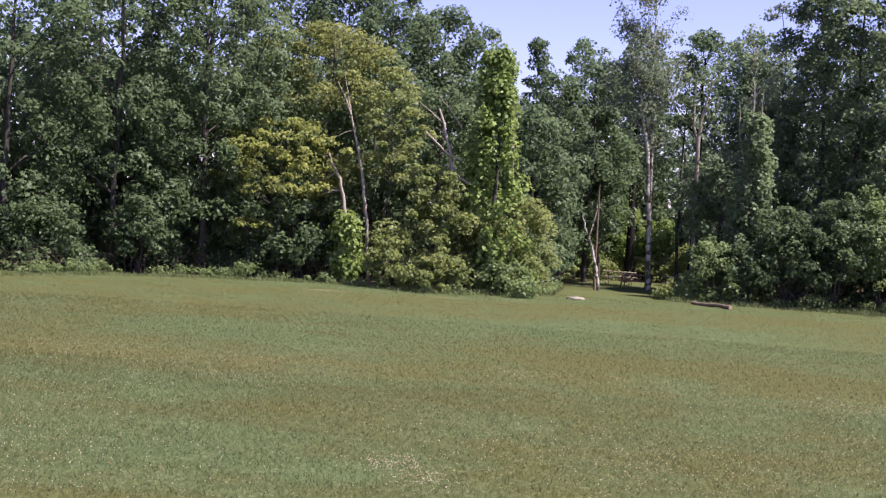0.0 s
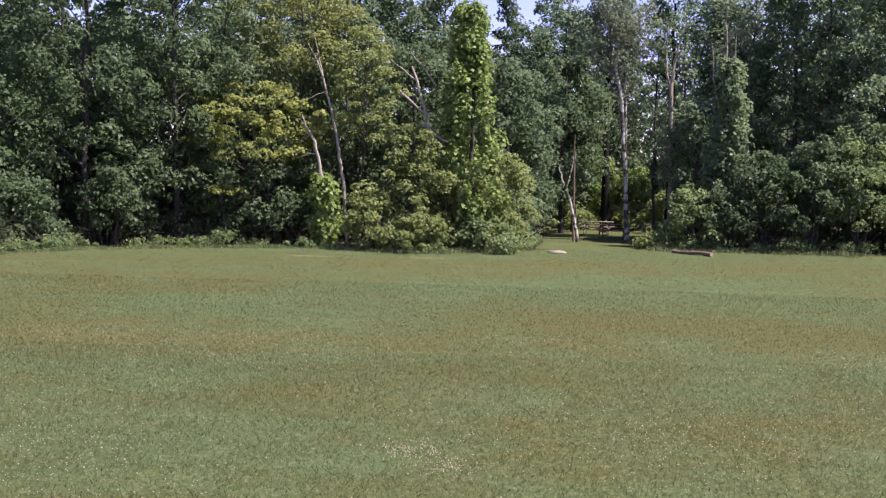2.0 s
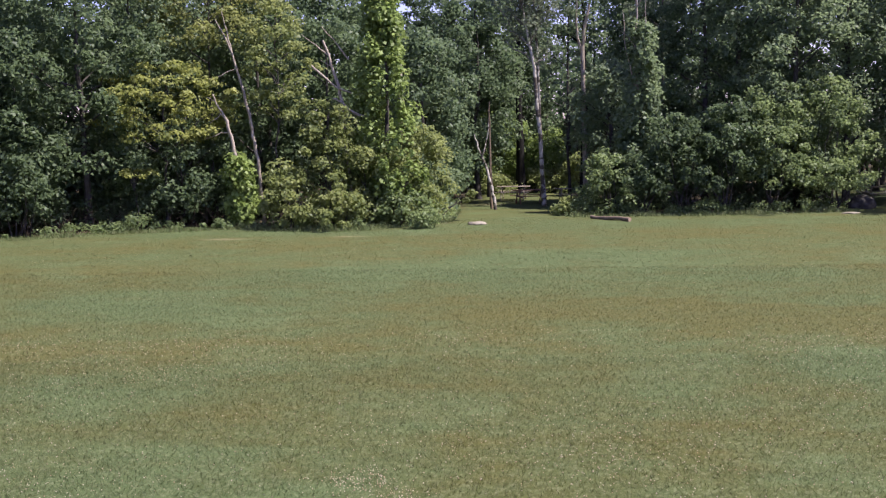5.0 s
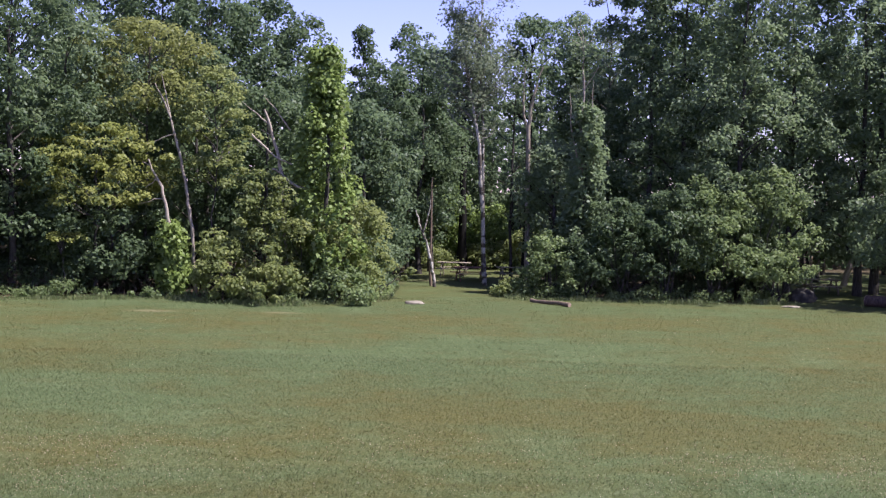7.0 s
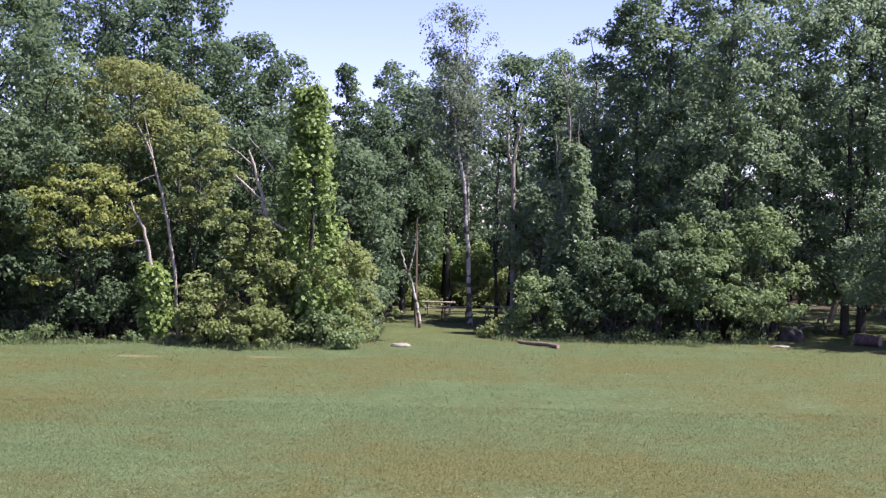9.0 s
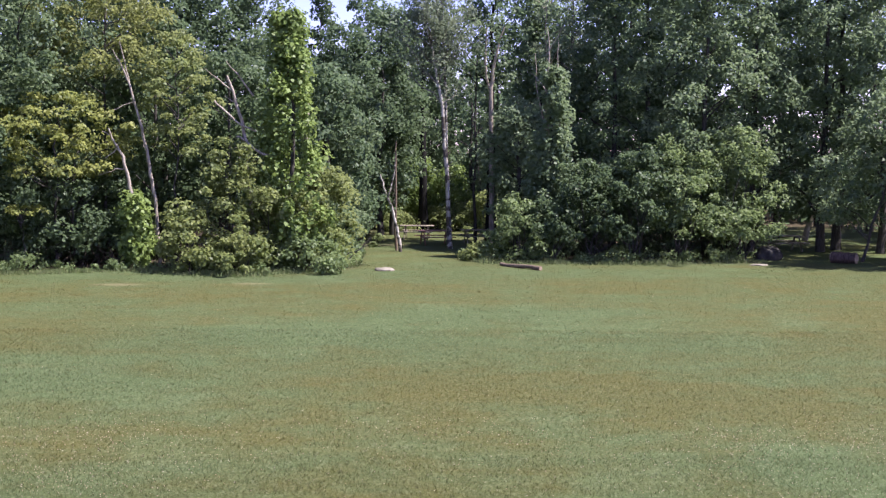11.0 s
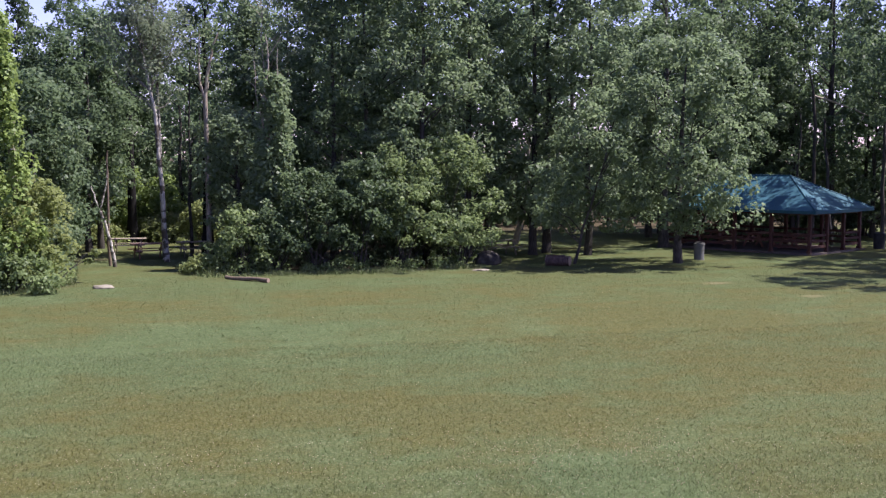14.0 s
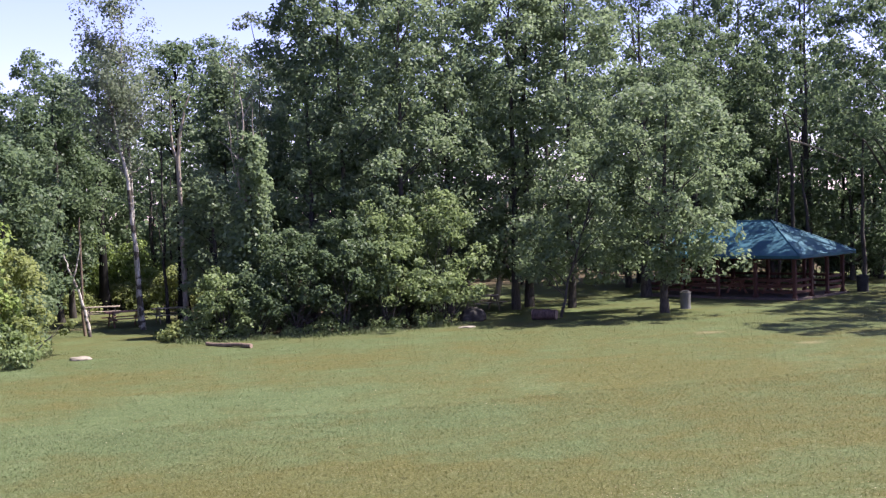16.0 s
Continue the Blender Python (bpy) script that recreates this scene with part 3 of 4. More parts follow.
def far_woods():
    """The depth of the wood: row behind row of leaf clumps and stems."""
    rng = np.random.default_rng(9)
    count = 3000
    x = rng.uniform(-75, 85, count)
    y = rng.uniform(86, 125, count) - 0.45 * np.maximum(-x - 12, 0)
    top = np.where((x > -17) & (x < 13), 10.5, 18.0)
    z = rng.uniform(0.04, 1, count) * top
    low = rng.uniform(0, 1, count) < 0.35
    z = np.where(low, rng.uniform(0.3, 4, count), z)
    x[:650] = rng.uniform(-48, -14, 650)
    y[:650] = rng.uniform(61, 80, 650) - 0.45 * (-x[:650] - 12)
    z[:650] = rng.uniform(0.2, 10.0, 650)
    p, n = clump_leaves(np.stack([x, y, z], 1), rng.uniform(1.2, 2.2, count), 40, rng)
    me = leaf_mesh("far_woods", p, n, 0.62, 0.46, SHADE, rng)
    tagged(new("far_woods", me), "dense dark woodland behind the clearing", "woodland", kind="stuff")
    stems = []
    for i in range(150):
        sx = rng.uniform(-50, 60)
        sy = rng.uniform(62, 100) if not -6 < sx < 32 else rng.uniform(80, 100)
        sy -= 0.45 * max(-sx - 12, 0)
        r = rng.uniform(0.06, 0.2)
        stems.append(limb((sx, sy, -0.1), (sx + rng.normal() * 0.5, sy, rng.uniform(6, 9)), r, r * 0.4, rng, wander=0.02))
    tagged(new("far_trunks", tubes_mesh("far_trunks", stems, BARK, 6)), "thin dark trunks standing in the shaded wood", "woodland", kind="stuff")


far_woods()

# shade trees past the pavilion's end
for i, (x, y, h, r) in enumerate(((50.0, 58.0, 18.0, 5.0), (43.5, 55.5, 16.5, 4.6), (38.8, 51.5, 15.5, 4.8), (34.6, 45.5, 17.0, 4.6))):
    tree(x, y, h, r, 3.6, MAPLE if i % 2 else OAK, BARK, "broad shade tree past the end of the pavilion", 370 + i, clumps=105, trunk=0.25, group="shade trees on the picnic lawn")

tree(39.2, 60.0, 18.0, 4.9, 7.0, OAK, BARK, "broad shade tree past the end of the pavilion", 379, clumps=140, trunk=0.25, group="shade trees on the picnic lawn")
tree(38.6, 71.0, 9.5, 2.6, 0.8, SHADE, BARK, BACK_LABEL, 380, clumps=60, per=100, size=0.22)
tree(43.4, 69.5, 10.0, 2.8, 0.8, SHADE, BARK, BACK_LABEL, 381, clumps=60, per=100, size=0.22)

# shrubs
for i, (x, y, h, r, m, n) in enumerate((
    (-9.4, 52.4, 5.3, 1.6, OLIVE, 70), (-7.4, 52.6, 3.6, 1.6, OLIVE, 50), (-5.3, 54.2, 4.2, 1.4, OLIVE, 55), (-11.0, 51.6, 2.7, 1.0, OLIVE, 34), (-8.6, 51.2, 1.6, 1.3, OLIVE, 34),
    (-6.3, 52.0, 1.5, 1.3, HAZEL, 34), (-5.3, 57.0, 3.0, 1.2, MAPLE, 40), (-5.6, 60.5, 3.2, 1.3, OAK, 40),
    (-1.6, 80.0, 4.6, 1.8, VINE, 50), (-3.0, 79.0, 5.4, 1.7, VINE, 60), (-0.2, 77.4, 1.5, 1.2, OLIVE, 26), (1.4, 77.6, 1.7, 1.3, OLIVE, 28), (-2.5, 76.8, 1.3, 1.1, OLIVE, 24), (3.0, 77.0, 1.6, 1.2, VINE, 26), (0.4, 80.5, 4.0, 1.6, VINE, 44), (-3.8, 78.6, 3.6, 1.5, VINE, 44), (-2.2, 80.5, 5.2, 1.6, VINE, 54), (0.6, 79.0, 3.0, 1.6, VINE, 44), (2.6, 73.0, 2.6, 1.3, OLIVE, 40),
    (2.9, 57.2, 2.9, 1.2, HAZEL, 46), (1.1, 57.4, 0.8, 0.7, OLIVE, 24), (4.4, 57.2, 2.8, 1.3, OAK, 40), (6.2, 57.2, 4.6, 1.7, OAK, 62), (8.2, 57.0, 5.0, 1.9, OAK, 75),
    (10.4, 57.6, 5.6, 2.1, HAZEL, 85), (12.9, 58.8, 6.2, 2.2, HAZEL, 95), (13.3, 58.0, 2.4, 1.1, HAZEL, 34),
    (-14.6, 54.4, 2.4, 1.3, OAK, 38), (-17.6, 53.4, 2.4, 1.3, OAK, 38), (-21.9, 49.8, 3.2, 1.4, OAK, 38), (-25.0, 46.8, 3.0, 1.4, OAK, 40),
    (-28.2, 43.8, 3.4, 1.6, OAK, 40))):
    word = {VINE: "sunlit bright-green", OLIVE: "yellow-green", MAPLE: "leafy green", HAZEL: "fresh green", OAK: "dark-green"}[m]
    shrub(x, y, h, r, m, word + " bush at the edge of the lawn", 400 + i, clumps=n, lift=0.95 if x > 3 or x < -19 else 0.15)


rng_low = np.random.default_rng(55)
for i in range(10):
    x = -31.0 + i * 1.8 + rng_low.uniform(-0.3, 0.3)
    y = np.interp(x, (-31, -24.6, -21.9, -19.2, -13.2), (40.5, 43.2, 47.6, 50.4, 52.2)) + rng_low.uniform(3.4, 5.0)
    shrub(x, y, rng_low.uniform(1.3, 2.6), 1.1, SHADE if i % 3 else OAK, "dark sapling thicket filling the shade under the trees", 460 + i, clumps=26, per=80)
for i in range(10):
    x = 3.2 + i * 1.05 + rng_low.uniform(-0.3, 0.3)
    shrub(x, 59.6 + rng_low.uniform(0, 1.4), rng_low.uniform(1.4, 2.6), 1.1, SHADE if i % 3 else OAK, "dark sapling thicket filling the shade under the trees", 480 + i, clumps=26, per=80)

# thickets added beyond the pavilion to stand in for the darkness there
for i in range(8):
    shrub(33.5 + i * 2.1, 72.5 + rng_low.uniform(-1, 1) - 0.25 * i, rng_low.uniform(1.8, 3.2), 1.5, SHADE, "dark sapling thicket filling the shade under the trees", 495 + i, clumps=28, per=75, size=0.2)
# a deeper row added to close the gaps where only dark shade shows
for i in range(9):
    x = -33.0 + i * 2.2
    shrub(x, np.interp(x, (-33, -24.6, -21.9, -19.2, -13.2), (40.5, 43.2, 47.6, 50.4, 52.2)) + rng_low.uniform(6.5, 9.0), rng_low.uniform(2.2, 3.4), 1.7, SHADE, "dark sapling thicket filling the shade under the trees", 510 + i, clumps=30, per=80, size=0.2)


def undergrowth():
    """Low weeds, brambles and seedlings along the edges of the wood."""
    rng = np.random.default_rng(21)
    pts = []
    for line in (((-31, 40.5), (-24.6, 43.2), (-21.9, 47.6), (-19.2, 50.4), (-13.2, 52.2), (-10.4, 51.0), (-8.2, 50.6), (-5.6, 52.6), (-4.6, 54.5), (-4.8, 61)),
                 ((0.4, 57.8), (1.4, 56.4), (4.0, 56.3), (7.6, 55.9), (11.5, 56.8), (14.0, 58.2))):
        for (x0, y0), (x1, y1) in zip(line, line[1:]):
            k = int(14 * math.hypot(x1 - x0, y1 - y0))
            f = rng.uniform(0, 1, k)
            back = np.abs(rng.normal(size=k)) * 0.9 - 0.1
            lush = np.array([noise.noise((x0 + (x1 - x0) * g, y0 + (y1 - y0) * g, 4.0)) for g in f]) + rng.normal(size=k) * 0.15
            f, back, lush = f[lush > -0.12], back[lush > -0.12], lush[lush > -0.12]
            k = len(f)
            pts.append(np.stack([x0 + (x1 - x0) * f + rng.normal(size=k) * 0.2, y0 + (y1 - y0) * f + back, rng.uniform(0.03, 0.2, k) + np.clip(lush, 0, 1) * 0.5 + back * 0.08], 1))
    centres = np.concatenate(pts)
    p, n = clump_leaves(centres, rng.uniform(0.15, 0.38, len(centres)), 42, rng, 0.8, 0.1)
    p[:, 2] = np.maximum(p[:, 2], 0.02)
    tagged(new("undergrowth", leaf_mesh("undergrowth", p, n, 0.12, 0.075, HAZEL, rng)), "tangled weeds and brambles along the wood's edge", "undergrowth", kind="stuff")


undergrowth()


def brushwood():
    """Dead brown twigs and canes in the shade at the foot of the wood."""
    rng = np.random.default_rng(66)
    twigs = []
    for i in range(260):
        left = i % 4 > 0
        x = rng.uniform(-31, -12.5) if left else rng.uniform(2, 13)
        y = (np.interp(x, (-31, -24.6, -21.9, -19.2, -13.2), (40.5, 43.2, 47.6, 50.4, 52.2)) if left else 57.0) + rng.uniform(1.0, 3.0)
        a = np.array([x, y, -0.05])
        b = a + (rng.normal() * 0.7, rng.normal() * 0.4, rng.uniform(0.3, 1.3))
        twigs.append(limb(a, b, 0.015, 0.004, rng, 4, 0.12, 0.15))
    tagged(new("brushwood", tubes_mesh("brushwood", twigs, BRUSH, 4)), "dead brown twigs and canes under the trees", "brushwood", kind="stuff")


brushwood()

# ---------------------------------------------------------------- bare and vine-grown stems


def bare(label, stems, bark, seed, name="dead_tree", trunk_bark=None):
    """A leafless tree: its trunk, then its branches, each a row of (x, y, z, radius)."""
    rng = np.random.default_rng(seed)
    thing = new(name)
    x, y = stems[0][0][:2]
    thing.location = (x, y, 0)
    tagged(thing, label, "dead tree", "bare stems at the wood's edge")
    for i, line in enumerate(stems):
        rings = []
        for a, b in zip(line, line[1:]):
            for f in (0, 0.33, 0.67):
                p = np.array([a[k] + (b[k] - a[k]) * f for k in range(3)]) - (x, y, 0) + rng.normal(size=3) * 0.02 * (f > 0)
                rings.append((p, a[3] + (b[3] - a[3]) * f))
        rings.append((np.array(line[-1][:3]) - (x, y, 0), line[-1][3]))
        child("trunk" if i == 0 else "branch", tubes_mesh("stem", [rings], bark if i or trunk_bark is None else trunk_bark), thing)
    return thing


def vines(x, y, z0, z1, r0, r1, label, seed, clumps, name="vine", lean=(0, 0), size=0.2, material=VINE):
    """A climbing vine that clothes a dead trunk in hanging bright leaves."""
    rng = np.random.default_rng(seed)
    thing = new(name)
    thing.location = (x, y, 0)
    tagged(thing, label, "vine")
    f = rng.uniform(0, 1, clumps) ** 0.9
    ang = rng.uniform(0, 2 * np.pi, clumps)
    r = (r0 + (r1 - r0) * f) * np.sqrt(rng.uniform(0.2, 1, clumps)) * np.array([1.0 + 0.75 * noise.noise((3.2 * g, 1.3 * math.cos(a), 1.3 * math.sin(a) + seed)) for g, a in zip(f, ang)])
    centres = np.stack([r * np.cos(ang) + lean[0] * f, r * np.sin(ang) + lean[1] * f, z0 + (z1 - z0) * f], 1)
    rope = [(np.array([lean[0] * k / 6 + 0.12 * math.sin(k * 2.1), 0.12 * math.cos(k * 2.1), (z1 - 0.3) * k / 6 - 0.1 * (k == 0)]), 0.14 - 0.018 * k) for k in range(7)]
    child("stem", tubes_mesh("stem", [rope], BARK), thing)
    p, n = clump_leaves(centres, rng.uniform(0.2, 0.6, clumps), 84, rng, 1.1, 0.5)
    p[:, 2] = np.maximum(p[:, 2], 0.05)
    child("foliage", leaf_mesh("foliage", p, n, size, size * 0.8, material, rng), thing)


vines(-6.75, 53.4, 0.6, 10.4, 1.95, 0.55, "tall dead trunk clothed in bright green climbing vine", 501, 150, lean=(-0.3, 0))
vines(-13.3, 52.9, 0.4, 2.9, 0.5, 0.35, "bright yellow-green vine round the foot of a snag", 502, 34)
bare("weathered broken top of a snag", [[(-6.25, 54.6, -0.1, 0.2), (-6.45, 54.6, 6.0, 0.16), (-6.56, 54.6, 8.7, 0.13), (-6.72, 54.6, 9.7, 0.08)]], PALE, 510)
bare("slim leaning bare trunk with a forked tip", [
    [(-12.45, 53.6, -0.1, 0.094), (-12.52, 53.6, 0.93, 0.086), (-12.63, 53.6, 2.49, 0.078), (-12.78, 53.6, 3.68, 0.078), (-12.9, 53.6, 4.39, 0.070), (-13.17, 53.6, 5.82, 0.062), (-13.65, 53.6, 7.59, 0.047), (-13.95, 53.6, 8.3, 0.035), (-14.33, 53.6, 9.01, 0.016)],
    [(-13.65, 53.6, 7.59, 0.039), (-13.84, 53.6, 8.54, 0.027), (-14.05, 53.6, 9.37, 0.012)],
    [(-13.4, 53.6, 6.9, 0.023), (-14.1, 53.5, 6.6, 0.016), (-14.9, 53.4, 6.3, 0.008)]], PALE, 511)
bare("crooked dead snag with bare broken branches", [
    [(-13.25, 52.9, -0.1, 0.11), (-13.46, 52.9, 3.08, 0.09), (-13.62, 52.9, 3.9, 0.075), (-13.78, 52.9, 4.6, 0.07), (-14.13, 52.9, 5.18, 0.05), (-14.38, 52.9, 5.77, 0.03)],
    [(-13.78, 52.9, 4.65, 0.04), (-14.07, 52.9, 4.93, 0.03), (-14.52, 52.9, 4.54, 0.012)],
    [(-13.67, 52.9, 4.11, 0.035), (-14.1, 52.9, 4.1, 0.025), (-14.79, 52.9, 3.84, 0.01)],
    [(-14.28, 52.9, 5.49, 0.03), (-14.64, 52.9, 5.64, 0.01)]], PALE, 512)
bare("broken dead tree with crossed silvery limbs", [
    [(-8.3, 53.2, -0.1, 0.122), (-8.6, 53.2, 2.5, 0.101), (-8.81, 53.2, 5.35, 0.079), (-9.0, 53.2, 6.19, 0.072), (-9.26, 53.2, 7.02, 0.061), (-9.58, 53.2, 7.97, 0.043)],
    [(-8.38, 53.15, 5.68, 0.029), (-9.14, 53.12, 6.04, 0.043), (-9.61, 53.15, 6.46, 0.050), (-10.1, 53.2, 6.92, 0.036)],
    [(-7.67, 52.9, 4.62, 0.061), (-8.3, 52.9, 4.88, 0.058), (-8.8, 53.1, 5.3, 0.050), (-9.16, 52.9, 5.46, 0.036)],
    [(-8.51, 53.4, 7.13, 0.043), (-8.97, 53.4, 7.77, 0.029), (-9.64, 53.4, 8.57, 0.014)],
    [(-9.37, 53.2, 7.33, 0.036), (-9.89, 53.2, 7.79, 0.025), (-10.5, 53.2, 8.26, 0.011)],
    [(-9.26, 53.2, 6.9, 0.022), (-9.7, 53.2, 7.13, 0.011)]], PALE, 513)
bare("young leaning tree with two bare pale arms", [
    [(-2.50, 61.70, -0.10, 0.09), (-2.56, 61.70, 0.57, 0.085), (-2.75, 61.70, 1.38, 0.075), (-2.94, 61.70, 2.21, 0.068), (-3.14, 61.70, 2.64, 0.06)],
    [(-3.14, 61.70, 2.62, 0.058), (-3.35, 61.70, 3.16, 0.045), (-3.50, 61.70, 3.76, 0.03)],
    [(-3.12, 61.70, 2.62, 0.045), (-2.97, 61.70, 3.17, 0.038), (-2.80, 61.70, 4.00, 0.03), (-2.74, 61.70, 4.91, 0.02)]], BIRCH, 514)
bare("thin reddish bare trunk in the clearing", [
    [(-2.69, 62.37, -0.10, 0.08), (-2.76, 62.37, 1.77, 0.06), (-2.76, 62.37, 3.96, 0.05), (-2.74, 62.37, 5.4, 0.03)]], DEAD, 515)
bare("pale forked dead trunk above the bushes", [
    [(2.2, 66.0, -0.1, 0.15), (2.08, 66.0, 8.2, 0.11), (2.23, 66.0, 9.37, 0.085), (2.44, 66.0, 10.26, 0.06), (2.77, 66.0, 11.3, 0.03)],
    [(2.08, 66.0, 7.9, 0.09), (1.82, 66.0, 8.77, 0.07), (1.78, 66.0, 9.8, 0.06), (1.85, 66.0, 11.3, 0.03)]], PALE, 516)
bare("dead tree with one broken grey limb stretched out", [
    [(37.5, 67.0, -0.1, 0.13), (37.56, 67.0, 6.92, 0.1), (37.4, 67.0, 8.7, 0.08), (37.0, 67.0, 10.4, 0.03)],
    [(37.45, 67.0, 8.64, 0.07), (38.67, 67.0, 8.33, 0.06), (40.21, 67.0, 7.87, 0.05), (41.69, 67.0, 7.31, 0.03)],
    [(39.07, 67.0, 8.75, 0.02), (40.21, 67.0, 7.94, 0.035)], [(40.9, 67.0, 7.62, 0.03), (40.6, 67.0, 7.1, 0.01)]], PALE, 517, trunk_bark=BARK)
bare("leaning tan trunk on the shaded picnic lawn", [
    [(20.0, 70.2, -0.1, 0.2), (20.3, 70.2, 1.1, 0.16), (20.6, 70.2, 2.3, 0.14), (20.8, 70.2, 4.2, 0.12), (20.9, 70.2, 7.5, 0.05)], [(20.75, 70.2, 3.6, 0.06), (21.3, 70.0, 5.0, 0.03)]], PALE, 520)
bare("dying stem with pale peeling bark among green leaves", [
    [(4.3, 58.9, -0.1, 0.1), (4.35, 58.9, 5.5, 0.075), (4.2, 58.9, 7.6, 0.055), (4.32, 58.9, 9.2, 0.04), (4.2, 58.9, 10.6, 0.015)],
    [(4.25, 58.9, 6.6, 0.045), (4.62, 58.6, 8.2, 0.035), (4.7, 58.5, 10.0, 0.012)], [(4.3, 58.9, 5.6, 0.045), (3.8, 58.6, 7.4, 0.03), (3.62, 58.5, 9.4, 0.012)],
    [(4.4, 58.5, 4.6, 0.05), (4.75, 58.3, 5.4, 0.045), (4.8, 58.3, 6.2, 0.03)], [(4.25, 58.9, 9.4, 0.03), (4.9, 58.5, 10.6, 0.012)]], PALE, 518)


vines(4.4, 58.4, 0.4, 8.6, 1.0, 0.45, "dying stem wrapped in green climbing leaves", 519, 80, material=MAPLE)


def birch():
    """The tall double-stemmed tree of the clearing: patchy white bark and a thin, see-through crown."""
    rng = np.random.default_rng(77)
    thing = new("birch_tree")
    thing.location = (-0.03, 63.8, 0)
    tagged(thing, "tall double-stemmed birch with patchy white bark and a thin grey-green crown", "tree")
    first = [(0.02, -0.1, 0.164), (-0.05, 0.9, 0.148), (-0.11, 1.85, 0.139), (-0.16, 3.59, 0.131), (-0.32, 5.04, 0.123), (-0.38, 6.19, 0.123), (-0.44, 7.2, 0.107), (-0.65, 8.21, 0.090), (-0.82, 9.22, 0.074),
             (-0.99, 10.08, 0.057), (-1.31, 11.3, 0.041), (-1.5, 13.0, 0.029), (-1.7, 14.6, 0.012)]
    second = [(-0.02, -0.1, 0.115), (-0.2, 5.0, 0.090), (-0.27, 7.71, 0.082), (-0.34, 9.19, 0.070), (-0.45, 10.66, 0.057), (-0.5, 12.44, 0.041), (-0.45, 14.4, 0.025), (-0.5, 15.9, 0.010)]
    child("trunk", tubes_mesh("trunk", [[(np.array([x, 0, z]), r * 0.82) for x, z, r in first]], BIRCH, 9), thing, "white bark with dark scars")
    child("trunk", tubes_mesh("trunk", [[(np.array([x, 1.5 - 0.09 * z, z]), r) for x, z, r in second]], BIRCH, 9), thing, "slimmer grey-white stem")
    ends, twigs = [], []
    for i in range(84):
        line = first if i % 2 else second
        k = rng.integers(6 if i % 2 else 3, len(line) - 1)
        x, z, r = line[k]
        y = 0 if i % 2 else 1.5 - 0.09 * z
        ang, out = rng.uniform(0, 2 * np.pi), rng.uniform(0.5, 2.6) * (1.25 - 0.045 * z)
        end = np.array([x - 0.25 + out * math.cos(ang), y + out * math.sin(ang), z + out * rng.uniform(0.6, 1.5)])
        end[2] = min(end[2], 16.0 - 0.2 * abs(out))
        twigs.append(limb((x, y, z), end, max(r * 0.45, 0.014), 0.008, rng, sag=-0.06))
        ends += [end, (end * 0.6 + np.array([x, y, z]) * 0.4)]
    child("branch", tubes_mesh("limb", twigs, TWIG, 5), thing)
    ends = np.array(ends)
    p, n = clump_leaves(ends, rng.uniform(0.35, 0.75, len(ends)), 60, rng, 0.8, 0.3)
    child("crown", leaf_mesh("crown", p, n, 0.15, 0.1, ASPEN, rng), thing)


birch()

# ---------------------------------------------------------------- picnic tables and small things

REDWOOD = wood_material("red_stained_wood", (0.17, 0.075, 0.06), (0.27, 0.145, 0.12))
GREYWOOD = wood_material("weathered_wood", (0.16, 0.13, 0.1), (0.3, 0.25, 0.2))
POSTWOOD = wood_material("dark_red_posts", (0.045, 0.02, 0.016), (0.085, 0.036, 0.028), (10, 10, 1.5))
CUTWOOD = wood_material("cut_wood", (0.2, 0.14, 0.1), (0.3, 0.22, 0.16), (5, 5, 5))


def stone_material(name, a, b, scale=4.0):
    k = Mat(name, rough=0.9, spec=0.2)
    big, small = k.noise(scale, 5, k.local()), k.noise(scale * 9, 4, k.local())
    colour = k.mix(k.span(big, 0.3, 0.7), a, b)
    k.base(k.mix(k.span(small, 0.45, 0.75, 0, 0.4), colour, tuple(v * 0.6 for v in a)))
    k.bump(small, 0.5, 0.01)
    return k.m


ROCK = stone_material("pale_rock", (0.16, 0.14, 0.11), (0.26, 0.23, 0.18))
DARKROCK = stone_material("dark_rock", (0.025, 0.022, 0.02), (0.06, 0.055, 0.05))
GREYBIN = stone_material("grey_bin", (0.1, 0.1, 0.1), (0.18, 0.18, 0.17), 2.0)
DARKSLAB = stone_material("dark_slab", (0.08, 0.06, 0.055), (0.14, 0.11, 0.1), 2.0)
BLACKMETAL = stone_material("dark_painted_metal", (0.02, 0.02, 0.02), (0.05, 0.05, 0.05), 3.0)


